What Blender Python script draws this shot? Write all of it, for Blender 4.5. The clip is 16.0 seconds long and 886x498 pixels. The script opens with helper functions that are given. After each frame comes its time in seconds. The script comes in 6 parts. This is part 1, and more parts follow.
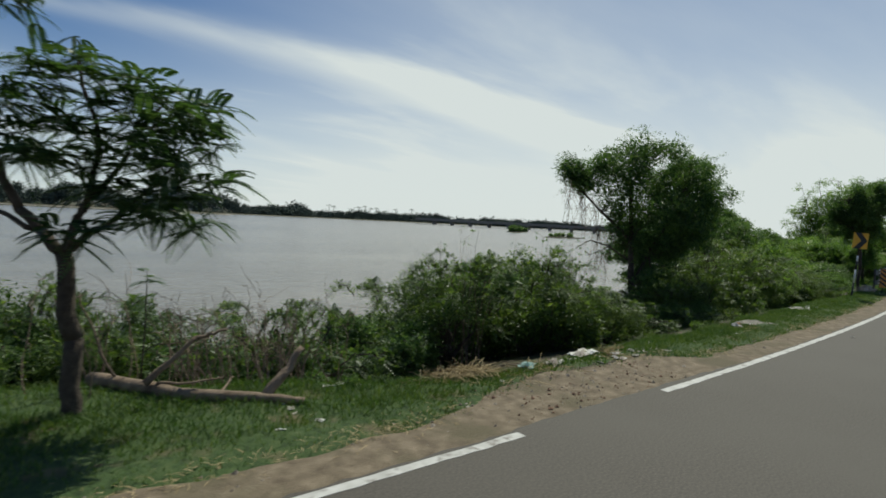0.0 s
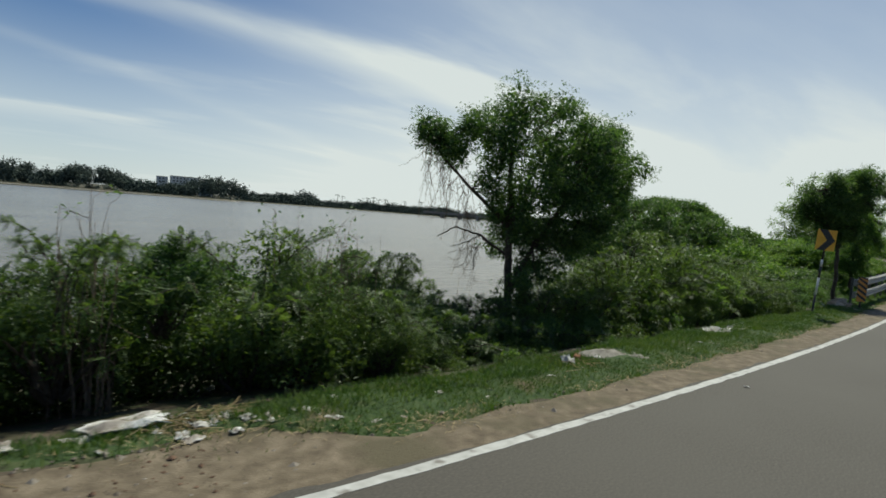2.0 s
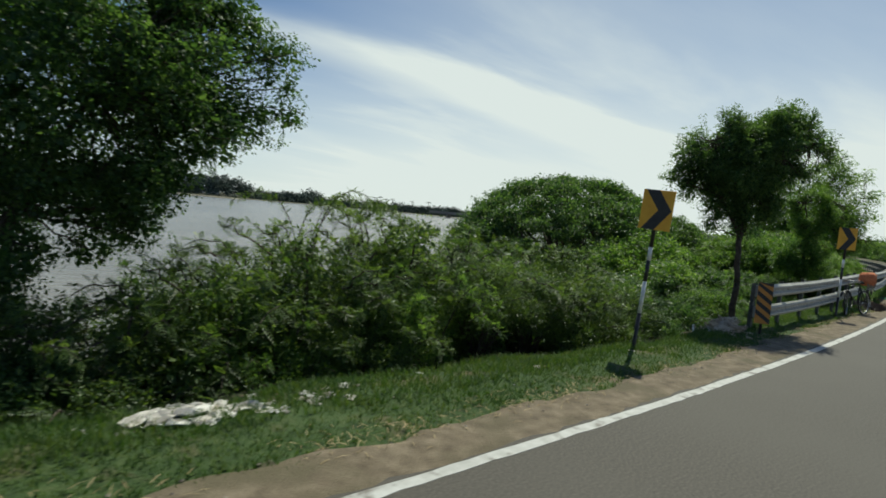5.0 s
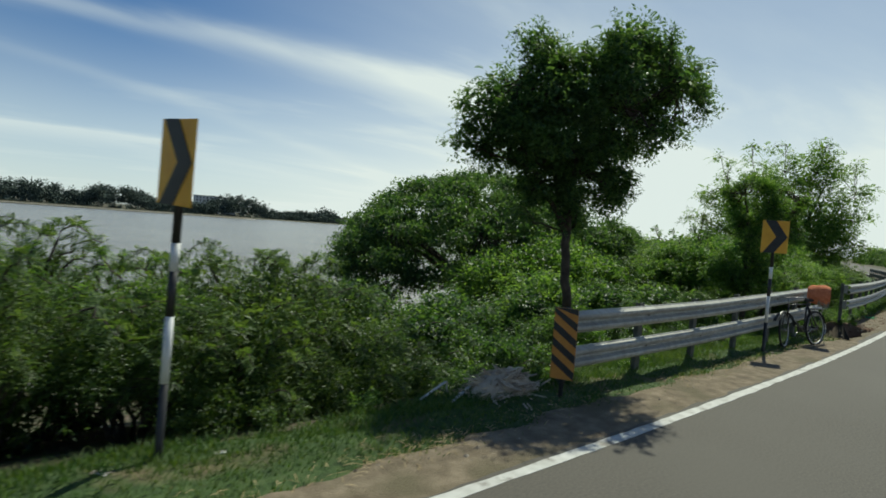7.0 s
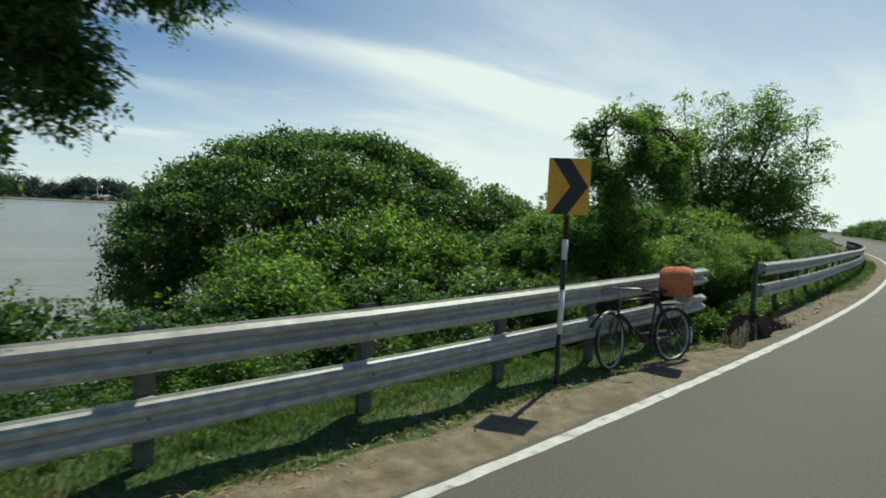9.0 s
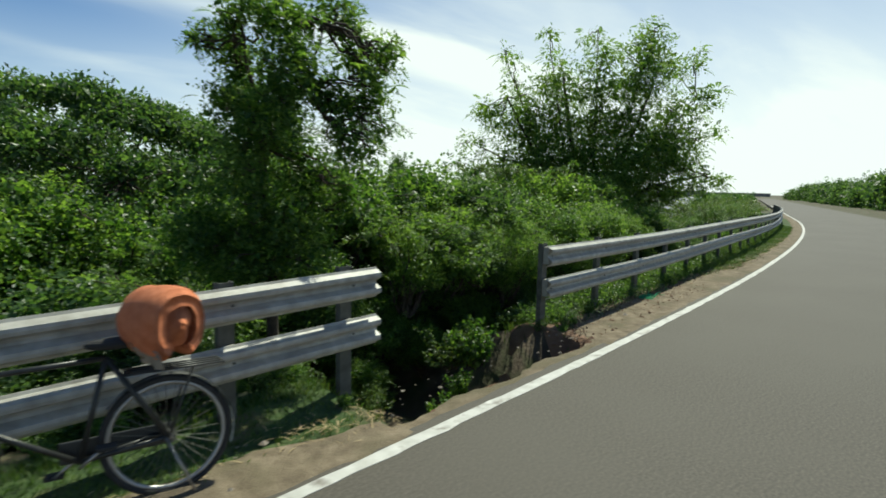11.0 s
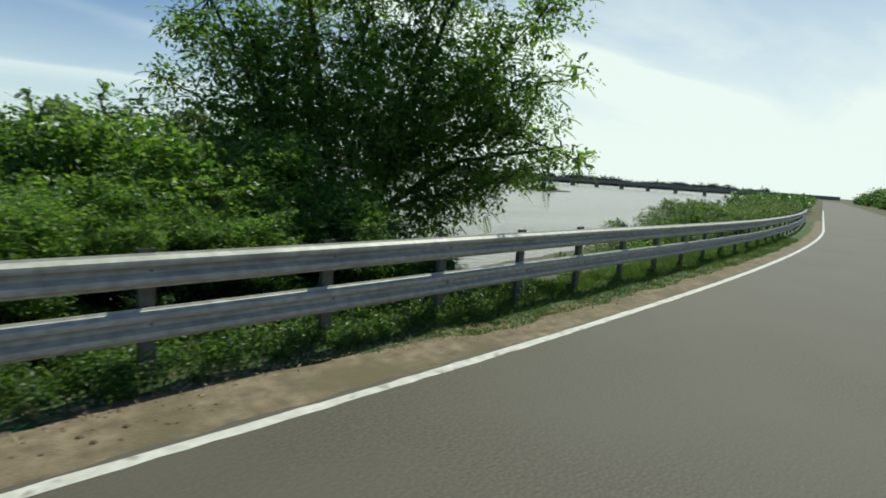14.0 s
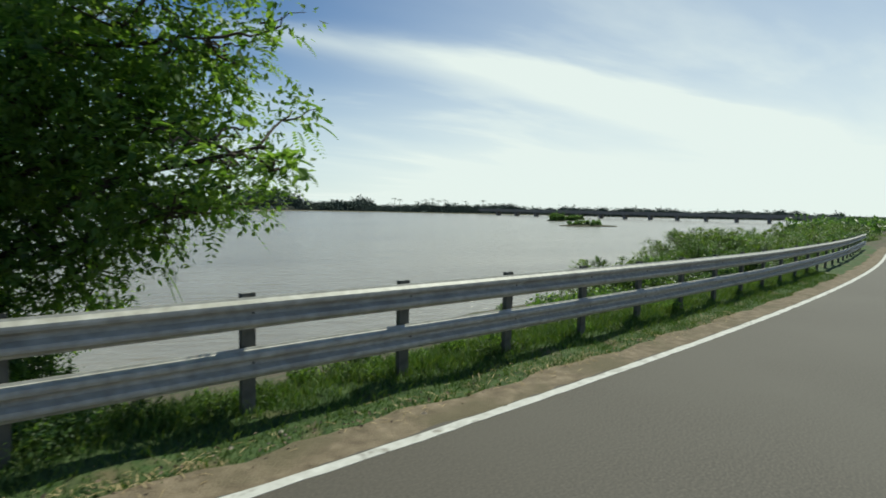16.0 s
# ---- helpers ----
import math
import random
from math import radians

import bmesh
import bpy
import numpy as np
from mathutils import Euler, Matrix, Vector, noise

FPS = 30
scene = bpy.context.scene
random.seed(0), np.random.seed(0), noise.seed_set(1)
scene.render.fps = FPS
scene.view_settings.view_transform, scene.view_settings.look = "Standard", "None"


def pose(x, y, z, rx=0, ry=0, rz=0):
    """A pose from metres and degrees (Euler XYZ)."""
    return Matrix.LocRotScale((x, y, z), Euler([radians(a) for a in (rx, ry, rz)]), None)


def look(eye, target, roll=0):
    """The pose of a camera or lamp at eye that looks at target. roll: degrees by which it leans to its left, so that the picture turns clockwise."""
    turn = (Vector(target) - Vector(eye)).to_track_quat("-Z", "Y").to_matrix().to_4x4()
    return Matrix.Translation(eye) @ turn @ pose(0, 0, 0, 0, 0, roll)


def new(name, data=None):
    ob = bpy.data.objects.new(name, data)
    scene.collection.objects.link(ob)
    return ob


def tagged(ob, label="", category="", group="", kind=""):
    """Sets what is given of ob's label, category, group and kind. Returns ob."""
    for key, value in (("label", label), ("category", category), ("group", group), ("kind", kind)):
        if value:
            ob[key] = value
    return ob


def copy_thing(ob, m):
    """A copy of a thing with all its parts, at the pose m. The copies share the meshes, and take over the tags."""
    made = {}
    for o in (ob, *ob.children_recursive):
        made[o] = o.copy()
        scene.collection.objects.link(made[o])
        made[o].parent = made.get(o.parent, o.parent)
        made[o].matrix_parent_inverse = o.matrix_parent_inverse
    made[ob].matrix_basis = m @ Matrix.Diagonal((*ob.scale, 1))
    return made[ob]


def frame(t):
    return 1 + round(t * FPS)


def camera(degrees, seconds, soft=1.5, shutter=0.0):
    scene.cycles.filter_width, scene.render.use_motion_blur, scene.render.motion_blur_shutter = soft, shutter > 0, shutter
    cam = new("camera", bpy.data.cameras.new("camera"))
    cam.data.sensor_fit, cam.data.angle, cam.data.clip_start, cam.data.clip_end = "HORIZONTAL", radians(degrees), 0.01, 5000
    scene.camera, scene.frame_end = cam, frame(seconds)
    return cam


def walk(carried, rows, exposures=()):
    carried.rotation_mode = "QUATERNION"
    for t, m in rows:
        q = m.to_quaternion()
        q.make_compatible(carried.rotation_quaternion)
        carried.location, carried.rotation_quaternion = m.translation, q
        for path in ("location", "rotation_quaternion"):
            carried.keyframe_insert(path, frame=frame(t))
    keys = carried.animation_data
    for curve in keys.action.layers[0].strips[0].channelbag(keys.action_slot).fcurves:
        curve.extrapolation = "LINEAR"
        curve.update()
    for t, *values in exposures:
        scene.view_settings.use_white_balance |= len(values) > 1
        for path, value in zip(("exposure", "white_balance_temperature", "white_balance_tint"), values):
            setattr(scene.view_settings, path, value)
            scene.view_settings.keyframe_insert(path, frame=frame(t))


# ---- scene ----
cam = camera(79.0, 16.0, soft=1.7, shutter=0.2)
PATH = [
    (0, (-2.795, -1.673, 2.438), (-1.563, -0.1, 2.329), 3.0),
    (0.5, (-0.916, -1.584, 2.412), (0.331, -0.026, 2.291), 2.4),
    (1, (0.969, -1.465, 2.346), (2.2, 0.107, 2.238), 2.7),
    (1.5, (2.896, -1.369, 2.352), (4.103, 0.222, 2.236), 3.9),
    (2, (4.887, -1.174, 2.313), (6.082, 0.424, 2.179), 4.8),
    (2.5, (6.898, -1.01, 2.279), (8.095, 0.585, 2.128), 5.0),
    (3, (8.951, -0.865, 2.237), (10.135, 0.738, 2.073), 4.8),
    (3.5, (11.002, -0.617, 2.167), (12.204, 0.972, 1.99), 5.0),
    (4, (13.049, -0.454, 2.142), (14.218, 1.163, 1.993), 5.1),
    (4.5, (15.076, -0.214, 2.083), (16.237, 1.409, 1.944), 5.4),
    (7, (24.767, 0.693, 2.109), (25.855, 2.369, 2.03), 4.3),
    (7.5, (26.63, 1.051, 2.076), (27.73, 2.72, 2.02), 4.0),
    (8, (28.382, 1.238, 2.081), (29.467, 2.917, 2.016), 3.3),
    (8.5, (30.157, 1.497, 2.053), (31.24, 3.175, 1.954), 3.0),
    (11, (38.579, 2.586, 2.093), (39.795, 4.158, 1.868), 1.2),
    (11.5, (40.328, 2.695, 2.081), (41.524, 4.284, 1.868), 0.1),
    (12, (42.193, 2.906, 2.093), (43.383, 4.498, 1.867), 1.4),
    (12.5, (44.11, 3.115, 2.139), (45.258, 4.734, 1.895), 2.8),
    (13, (46.138, 3.28, 2.223), (47.257, 4.912, 1.939), 4.0),
    (13.5, (47.913, 3.552, 2.151), (49.0, 5.211, 1.895), 3.6),
    (14, (49.998, 3.871, 2.154), (51.064, 5.538, 1.862), 4.2),
    (14.5, (51.964, 4.338, 2.164), (52.99, 6.034, 1.898), 3.2),
    (15, (53.549, 4.862, 2.221), (54.594, 6.55, 1.977), 4.9),
    (15.5, (55.399, 5.087, 2.16), (56.362, 6.828, 1.96), 2.2),
    (16, (57.132, 5.583, 2.131), (58.021, 7.368, 1.982), 1.3),
]
walk(cam, [(t, look(eye, target, roll)) for t, eye, target, roll in PATH],
     [(0, -0.36, 6600, -1), (4.7, -0.24, 6620, -4), (8.7, -0.10, 6600, -7), (10.8, 0.12, 6680, -7), (11.6, 0.17, 6640, -7), (13, 0.09, 6600, -8), (16, -0.08, 6600, -6)])

# ---------------------------------------------------------------- light
SUN_AZ, SUN_EL = 27.0, 57.0
world = bpy.data.worlds.new("sky")
scene.world = world
world.use_nodes = True
wn, wl = world.node_tree.nodes, world.node_tree.links
wn.clear()
sky = wn.new("ShaderNodeTexSky")
sky.sky_type, sky.sun_disc = "NISHITA", False
sky.sun_elevation, sky.sun_rotation = radians(SUN_EL), radians(90 - SUN_AZ)
sky.air_density, sky.dust_density, sky.ozone_density = 0.85, 0.4, 4.5
coord = wn.new("ShaderNodeTexCoord")
sep = wn.new("ShaderNodeSeparateXYZ")
wl.new(coord.outputs["Generated"], sep.inputs[0])


def wmath(op, a, b=None):
    n = wn.new("ShaderNodeMath")
    n.operation = op
    for k, v in enumerate((a, b)):
        if v is None:
            continue
        if hasattr(v, "default_value"):
            wl.new(v, n.inputs[k])
        else:
            n.inputs[k].default_value = v
    return n.outputs[0]


# cloud sheet: directions projected on a plane overhead, long thin streaks
up = wmath("ADD", wmath("MAXIMUM", sep.outputs[2], 0.0), 0.12)
flat = wn.new("ShaderNodeCombineXYZ")
wl.new(wmath("DIVIDE", sep.outputs[0], up), flat.inputs[0])
wl.new(wmath("DIVIDE", sep.outputs[1], up), flat.inputs[1])
turn = wn.new("ShaderNodeMapping")
turn.inputs["Rotation"].default_value = (0, 0, radians(-6))
turn.inputs["Scale"].default_value = (0.4, 1.0, 1.0)
turn.inputs["Location"].default_value = (0.3, 0.55, 0.0)
wl.new(flat.outputs[0], turn.inputs[0])
streak = wn.new("ShaderNodeTexNoise")
streak.inputs["Scale"].default_value, streak.inputs["Detail"].default_value = 1.15, 7
streak.inputs["Roughness"].default_value, streak.inputs["Distortion"].default_value = 0.52, 0.35
wl.new(turn.outputs[0], streak.inputs[0])
cloud = wn.new("ShaderNodeMapRange")
cloud.inputs[1].default_value, cloud.inputs[2].default_value = 0.51, 0.76
wl.new(streak.outputs[0], cloud.inputs[0])
# one long cirrus band across the sky, two thin wisps below it
cloud_x, cloud_y = flat.inputs[0].links[0].from_socket, flat.inputs[1].links[0].from_socket


def wisp(height, slope, width, widen, ragged):
    """How near a direction lies to a line of cloud on the overhead plane, 0 to 1."""
    line = wmath("ADD", wmath("MULTIPLY", cloud_x, slope), height)
    off = wmath("ADD", wmath("SUBTRACT", cloud_y, line), wmath("MULTIPLY", wmath("SUBTRACT", streak.outputs[0], 0.5), ragged))
    broad = wmath("ADD", wmath("MULTIPLY", wmath("MAXIMUM", cloud_x, 0.0), widen), width)
    q = wmath("DIVIDE", off, broad)
    return wmath("POWER", 2.718, wmath("MULTIPLY", wmath("MULTIPLY", q, q), -1.0))


texture = wn.new("ShaderNodeMapRange")
texture.inputs[1].default_value, texture.inputs[2].default_value, texture.inputs[3].default_value = 0.36, 0.62, 0.35
wl.new(streak.outputs[0], texture.inputs[0])
bands = wmath("ADD", wmath("MULTIPLY", wisp(2.34, -0.02, 0.11, 0.07, 0.8), 0.55), wmath("ADD", wmath("MULTIPLY", wisp(3.15, 0.55, 0.10, 0.03, 0.4), 0.13), wmath("MULTIPLY", wisp(4.7, 0.0, 0.16, 0.1, 2.4), 0.14)))
bands = wmath("MULTIPLY", bands, texture.outputs[0])
# haze that thickens to the horizon
haze = wn.new("ShaderNodeMapRange")
haze.interpolation_type = "SMOOTHSTEP"
haze.inputs[1].default_value, haze.inputs[2].default_value = 0.32, -0.05
haze.inputs[3].default_value, haze.inputs[4].default_value = 0.0, 0.76
wl.new(sep.outputs[2], haze.inputs[0])
# a thin veil of cloud round the sun's side of the sky
veil = wn.new("ShaderNodeMapRange")
veil.interpolation_type = "SMOOTHSTEP"
veil.inputs[1].default_value, veil.inputs[2].default_value, veil.inputs[4].default_value = 0.42, 1.04, 0.54
wl.new(wmath("ADD", wmath("MULTIPLY", sep.outputs[0], math.cos(radians(SUN_AZ))), wmath("MULTIPLY", sep.outputs[1], math.sin(radians(SUN_AZ)))), veil.inputs[0])
cover = wmath("MINIMUM", wmath("ADD", wmath("ADD", wmath("ADD", wmath("MULTIPLY", cloud.outputs[0], 0.28), bands), haze.outputs[0]), wmath("MULTIPLY", veil.outputs[0], wmath("ADD", wmath("MULTIPLY", texture.outputs[0], 0.45), 0.62))), 0.96)
mix = wn.new("ShaderNodeMix")
mix.data_type = "RGBA"
wl.new(cover, mix.inputs["Factor"])
blue = wn.new("ShaderNodeMix")
blue.data_type, blue.blend_type = "RGBA", "MULTIPLY"
blue.inputs["Factor"].default_value = 1.0
blue.inputs["B"].default_value = (0.74, 0.95, 1.2, 1)
wl.new(sky.outputs[0], blue.inputs["A"])
wl.new(blue.outputs["Result"], mix.inputs["A"])
mix.inputs["B"].default_value = (11.2, 11.5, 11.9, 1)
back = wn.new("ShaderNodeBackground")
back.inputs[1].default_value = 0.082
wl.new(mix.outputs["Result"], back.inputs[0])
out = wn.new("ShaderNodeOutputWorld")
wl.new(back.outputs[0], out.inputs[0])

sun = new("sun", bpy.data.lights.new("sun", "SUN"))
sun.data.energy, sun.data.angle, sun.data.color = 5.0, radians(0.6), (1.0, 0.95, 0.86)
sun.matrix_world = look((0, 0, 60), Vector((0, 0, 60)) - Vector((math.cos(radians(SUN_AZ)) * math.cos(radians(SUN_EL)), math.sin(radians(SUN_AZ)) * math.cos(radians(SUN_EL)), math.sin(radians(SUN_EL)))))


# ---------------------------------------------------------------- the road's own coordinates
R, S0, S1 = 239.0, -40.0, 95.0


def heading(s):
    return min(max(s, S0), S1) / R


def B(s, n, z=0.0):
    """World place at s metres along the road, n metres to its left."""
    c = min(max(s, S0), S1)
    a = c / R
    x, y = (R - n) * math.sin(a), R - (R - n) * math.cos(a)
    return Vector((x + (s - c) * math.cos(a), y + (s - c) * math.sin(a), z))


def road_coords(x, y):
    """The inverse of B, for arrays."""
    s = R * np.arctan2(x, np.maximum(R - y, 1e-6))
    n = R - np.hypot(x, R - y)
    for end, side in ((S0, -1), (S1, 1)):
        a = end / R
        dx, dy = x - R * math.sin(a), y - (R - R * math.cos(a))
        u, v = dx * math.cos(a) + dy * math.sin(a), -dx * math.sin(a) + dy * math.cos(a)
        beyond = ((s * side > end * side) | (y > R - 25)) & (u * side > 0)
        s, n = np.where(beyond, end + u, s), np.where(beyond, v, n)
    return s, n


def put(s, n, z=0.0, turn=0.0, scale=1.0):
    """A pose at (s, n, z) whose x axis runs along the road."""
    return Matrix.Translation(B(s, n, z)) @ pose(0, 0, 0, 0, 0, math.degrees(heading(s)) + turn) @ Matrix.Scale(scale, 4)


# ---------------------------------------------------------------- materials
def material(name, colours, scale=4.0, rough=0.8, bump=0.0, bump_scale=60.0, metal=0.0, leaf=0.0, detail=6, patches=None, spread=0.0, normal_dist=0.02):
    """Noise between the given colours, a second larger noise, and fine relief. leaf: share of light let through."""
    m = bpy.data.materials.new(name)
    m.use_nodes = True
    n, l = m.node_tree.nodes, m.node_tree.links
    b = n["Principled BSDF"]
    tc = n.new("ShaderNodeTexCoord")
    noise1 = n.new("ShaderNodeTexNoise")
    noise1.inputs["Scale"].default_value, noise1.inputs["Detail"].default_value = scale, detail
    l.new(tc.outputs["Object"], noise1.inputs[0])
    ramp = n.new("ShaderNodeValToRGB")
    while len(ramp.color_ramp.elements) < len(colours):
        ramp.color_ramp.elements.new(0.5)
    for k, c in enumerate(colours):
        e = ramp.color_ramp.elements[k]
        e.position, e.color = 0.3 + 0.4 * k / max(1, len(colours) - 1), (*c, 1)
    fac = noise1.outputs[0]
    if spread:
        geo = n.new("ShaderNodeNewGeometry")
        info = n.new("ShaderNodeObjectInfo")
        mad = n.new("ShaderNodeMath")
        mad.operation = "MULTIPLY_ADD"
        l.new(geo.outputs["Random Per Island"], mad.inputs[0])
        mad.inputs[1].default_value = spread
        l.new(noise1.outputs[0], mad.inputs[2])
        mad2 = n.new("ShaderNodeMath")
        mad2.operation = "MULTIPLY_ADD"
        l.new(info.outputs["Random"], mad2.inputs[0])
        mad2.inputs[1].default_value = spread * 0.35
        l.new(mad.outputs[0], mad2.inputs[2])
        sub = n.new("ShaderNodeMath")
        sub.operation = "SUBTRACT"
        sub.inputs[1].default_value = spread * 0.67
        l.new(mad2.outputs[0], sub.inputs[0])
        fac = sub.outputs[0]
    l.new(fac, ramp.inputs[0])
    colour = ramp.outputs[0]
    if patches:
        big = n.new("ShaderNodeTexNoise")
        big.inputs["Scale"].default_value, big.inputs["Detail"].default_value = patches[1], 5
        l.new(tc.outputs["Object"], big.inputs[0])
        rng = n.new("ShaderNodeMapRange")
        rng.inputs[1].default_value, rng.inputs[2].default_value = patches[2], patches[3]
        l.new(big.outputs[0], rng.inputs[0])
        mx = n.new("ShaderNodeMix")
        mx.data_type = "RGBA"
        l.new(rng.outputs[0], mx.inputs["Factor"])
        l.new(colour, mx.inputs["A"])
        mx.inputs["B"].default_value = (*patches[0], 1)
        colour = mx.outputs["Result"]
    l.new(colour, b.inputs["Base Color"])
    b.inputs["Roughness"].default_value, b.inputs["Metallic"].default_value = rough, metal
    if bump:
        fine = n.new("ShaderNodeTexNoise")
        fine.inputs["Scale"].default_value, fine.inputs["Detail"].default_value = bump_scale, 4
        l.new(tc.outputs["Object"], fine.inputs[0])
        bm_ = n.new("ShaderNodeBump")
        bm_.inputs["Strength"].default_value, bm_.inputs["Distance"].default_value = bump, normal_dist
        l.new(fine.outputs[0], bm_.inputs["Height"])
        l.new(bm_.outputs[0], b.inputs["Normal"])
    if leaf:
        b.inputs["Specular IOR Level"].default_value = 0.5
        tr = n.new("ShaderNodeBsdfTranslucent")
        bright = n.new("ShaderNodeMix")
        bright.data_type, bright.blend_type = "RGBA", "MULTIPLY"
        bright.inputs["Factor"].default_value = 1.0
        l.new(colour, bright.inputs["A"])
        bright.inputs["B"].default_value = (1.65, 1.6, 0.75, 1)
        l.new(bright.outputs["Result"], tr.inputs["Color"])
        ms = n.new("ShaderNodeMixShader")
        ms.inputs[0].default_value = leaf
        l.new(b.outputs[0], ms.inputs[1])
        l.new(tr.outputs[0], ms.inputs[2])
        l.new(ms.outputs[0], n["Material Output"].inputs["Surface"])
    return m


M_LEAF = material("leaf_green", [(0.046, 0.105, 0.022), (0.098, 0.185, 0.042), (0.165, 0.265, 0.068)], 1.5, 0.42, leaf=0.58, spread=0.7)
M_LEAF_DARK = material("leaf_dark", [(0.032, 0.074, 0.025), (0.066, 0.130, 0.043), (0.112, 0.188, 0.063)], 1.2, 0.42, leaf=0.56, spread=0.7)
M_LEAF_OLIVE = material("leaf_olive", [(0.034, 0.070, 0.017), (0.070, 0.126, 0.031), (0.122, 0.184, 0.050)], 1.3, 0.45, leaf=0.48, spread=0.7)
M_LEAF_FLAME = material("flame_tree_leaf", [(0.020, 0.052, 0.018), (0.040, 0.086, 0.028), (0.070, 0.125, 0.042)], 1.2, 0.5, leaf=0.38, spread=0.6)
M_TURF = material("turf", [(0.026, 0.048, 0.012), (0.046, 0.083, 0.02), (0.075, 0.105, 0.033)], 9.0, 0.95, bump=0.8, bump_scale=60, patches=((0.15, 0.115, 0.065), 1.6, 0.56, 0.72))
M_GRASS = material("grass_blades", [(0.038, 0.085, 0.016), (0.064, 0.128, 0.024), (0.108, 0.158, 0.042)], 1.0, 0.7, leaf=0.35, spread=0.6)
M_BARK = material("bark", [(0.035, 0.026, 0.018), (0.09, 0.07, 0.05)], 9.0, 0.95, bump=0.8, bump_scale=35)
M_DEAD = material("dead_wood", [(0.13, 0.09, 0.06), (0.28, 0.21, 0.15)], 8.0, 0.95, bump=0.8, bump_scale=30)
M_STRAW = material("straw", [(0.26, 0.19, 0.09), (0.46, 0.36, 0.20)], 6.0, 0.95, spread=0.5)
M_CLAY = material("red_earth", [(0.125, 0.070, 0.044), (0.22, 0.130, 0.083)], 4.0, 0.95, bump=0.7, bump_scale=30, spread=0.4)
M_PALE = material("pale_straw", [(0.34, 0.25, 0.17), (0.58, 0.47, 0.35)], 6.0, 0.95, spread=0.5)
M_SOIL = material("soil", [(0.05, 0.038, 0.025), (0.09, 0.068, 0.045), (0.14, 0.107, 0.072)], 2.2, 0.95, bump=0.7, bump_scale=22, patches=((0.055, 0.065, 0.025), 1.8, 0.42, 0.6))
M_DIRT = material("dusty_shoulder", [(0.105, 0.079, 0.050), (0.165, 0.128, 0.084), (0.24, 0.19, 0.13)], 5.0, 0.95, bump=0.8, bump_scale=45, patches=((0.115, 0.095, 0.055), 1.1, 0.5, 0.64), detail=9)
M_ASPHALT = material("asphalt", [(0.037, 0.031, 0.024), (0.064, 0.054, 0.042), (0.101, 0.087, 0.068)], 38.0, 0.78, bump=0.22, bump_scale=150, patches=((0.080, 0.070, 0.056), 0.35, 0.38, 0.8), normal_dist=0.008)
M_PAINT = material("road_paint", [(0.40, 0.39, 0.36), (0.56, 0.55, 0.52)], 7.0, 0.7, bump=0.3, bump_scale=150, patches=((0.20, 0.18, 0.155), 5.0, 0.56, 0.70), normal_dist=0.006)
M_STEEL = material("galvanised_steel", [(0.29, 0.275, 0.235), (0.37, 0.355, 0.31), (0.46, 0.445, 0.40)], 9.0, 0.5, metal=0.0, bump=0.10, bump_scale=40, detail=5, patches=((0.25, 0.235, 0.205), 2.2, 0.54, 0.76))
M_POST = material("weathered_post", [(0.06, 0.06, 0.05), (0.135, 0.135, 0.115)], 6.0, 0.8, metal=0.0, bump=0.2)
M_BLACK = material("black_paint", [(0.012, 0.012, 0.013), (0.03, 0.03, 0.03)], 8.0, 0.5)
M_WHITE = material("white_paint", [(0.6, 0.6, 0.58), (0.78, 0.78, 0.76)], 8.0, 0.6, patches=((0.35, 0.30, 0.24), 6.0, 0.58, 0.72))
M_YELLOW = material("yellow_sheeting", [(0.75, 0.36, 0.02), (0.86, 0.46, 0.035)], 5.0, 0.45, leaf=0.0)
M_AMBER = material("amber_stripe", [(0.50, 0.20, 0.035), (0.62, 0.28, 0.05)], 6.0, 0.55)
M_ORANGE = material("orange_cloth", [(0.52, 0.15, 0.06), (0.66, 0.23, 0.11)], 14.0, 0.95, bump=0.6, bump_scale=120)
M_SCRAP = material("pale_scrap", [(0.15, 0.11, 0.085), (0.38, 0.34, 0.29), (0.72, 0.71, 0.68)], 5.0, 0.7, spread=0.6)
M_BAG = material("white_plastic", [(0.38, 0.33, 0.27), (0.70, 0.68, 0.63)], 7.0, 0.5, spread=0.3, patches=((0.34, 0.28, 0.21), 5.0, 0.58, 0.72))
M_GREEN_NET = material("green_net", [(0.02, 0.22, 0.09), (0.05, 0.38, 0.16)], 6.0, 0.8, spread=0.4)
M_SACK = material("dull_sack", [(0.10, 0.20, 0.17), (0.30, 0.42, 0.38)], 7.0, 0.6)
M_STONE = material("stones", [(0.16, 0.13, 0.10), (0.30, 0.26, 0.21)], 9.0, 0.9, spread=0.6)
M_CONCRETE = material("concrete", [(0.15, 0.15, 0.145), (0.22, 0.22, 0.21)], 0.6, 0.9)
M_SAND = material("sand", [(0.38, 0.34, 0.27), (0.50, 0.46, 0.38)], 0.05, 0.95)
M_RUBBLE = material("grey_sand", [(0.15, 0.137, 0.115), (0.25, 0.23, 0.195), (0.36, 0.335, 0.29)], 7.0, 0.95, bump=0.9, bump_scale=30, patches=((0.13, 0.11, 0.08), 4.0, 0.55, 0.7))
M_BRICK = material("red_brick", [(0.26, 0.10, 0.06), (0.38, 0.17, 0.11)], 9.0, 0.95, bump=0.6, bump_scale=60)
# base colour paled towards grey-blue to stand in for distance haze
M_FAR = material("haze_tinted_foliage", [(0.05, 0.075, 0.06), (0.10, 0.13, 0.105)], 0.12, 0.9, spread=0.7)
M_FARWALL = material("far_wall", [(0.55, 0.55, 0.54), (0.66, 0.66, 0.64)], 0.3, 0.9)


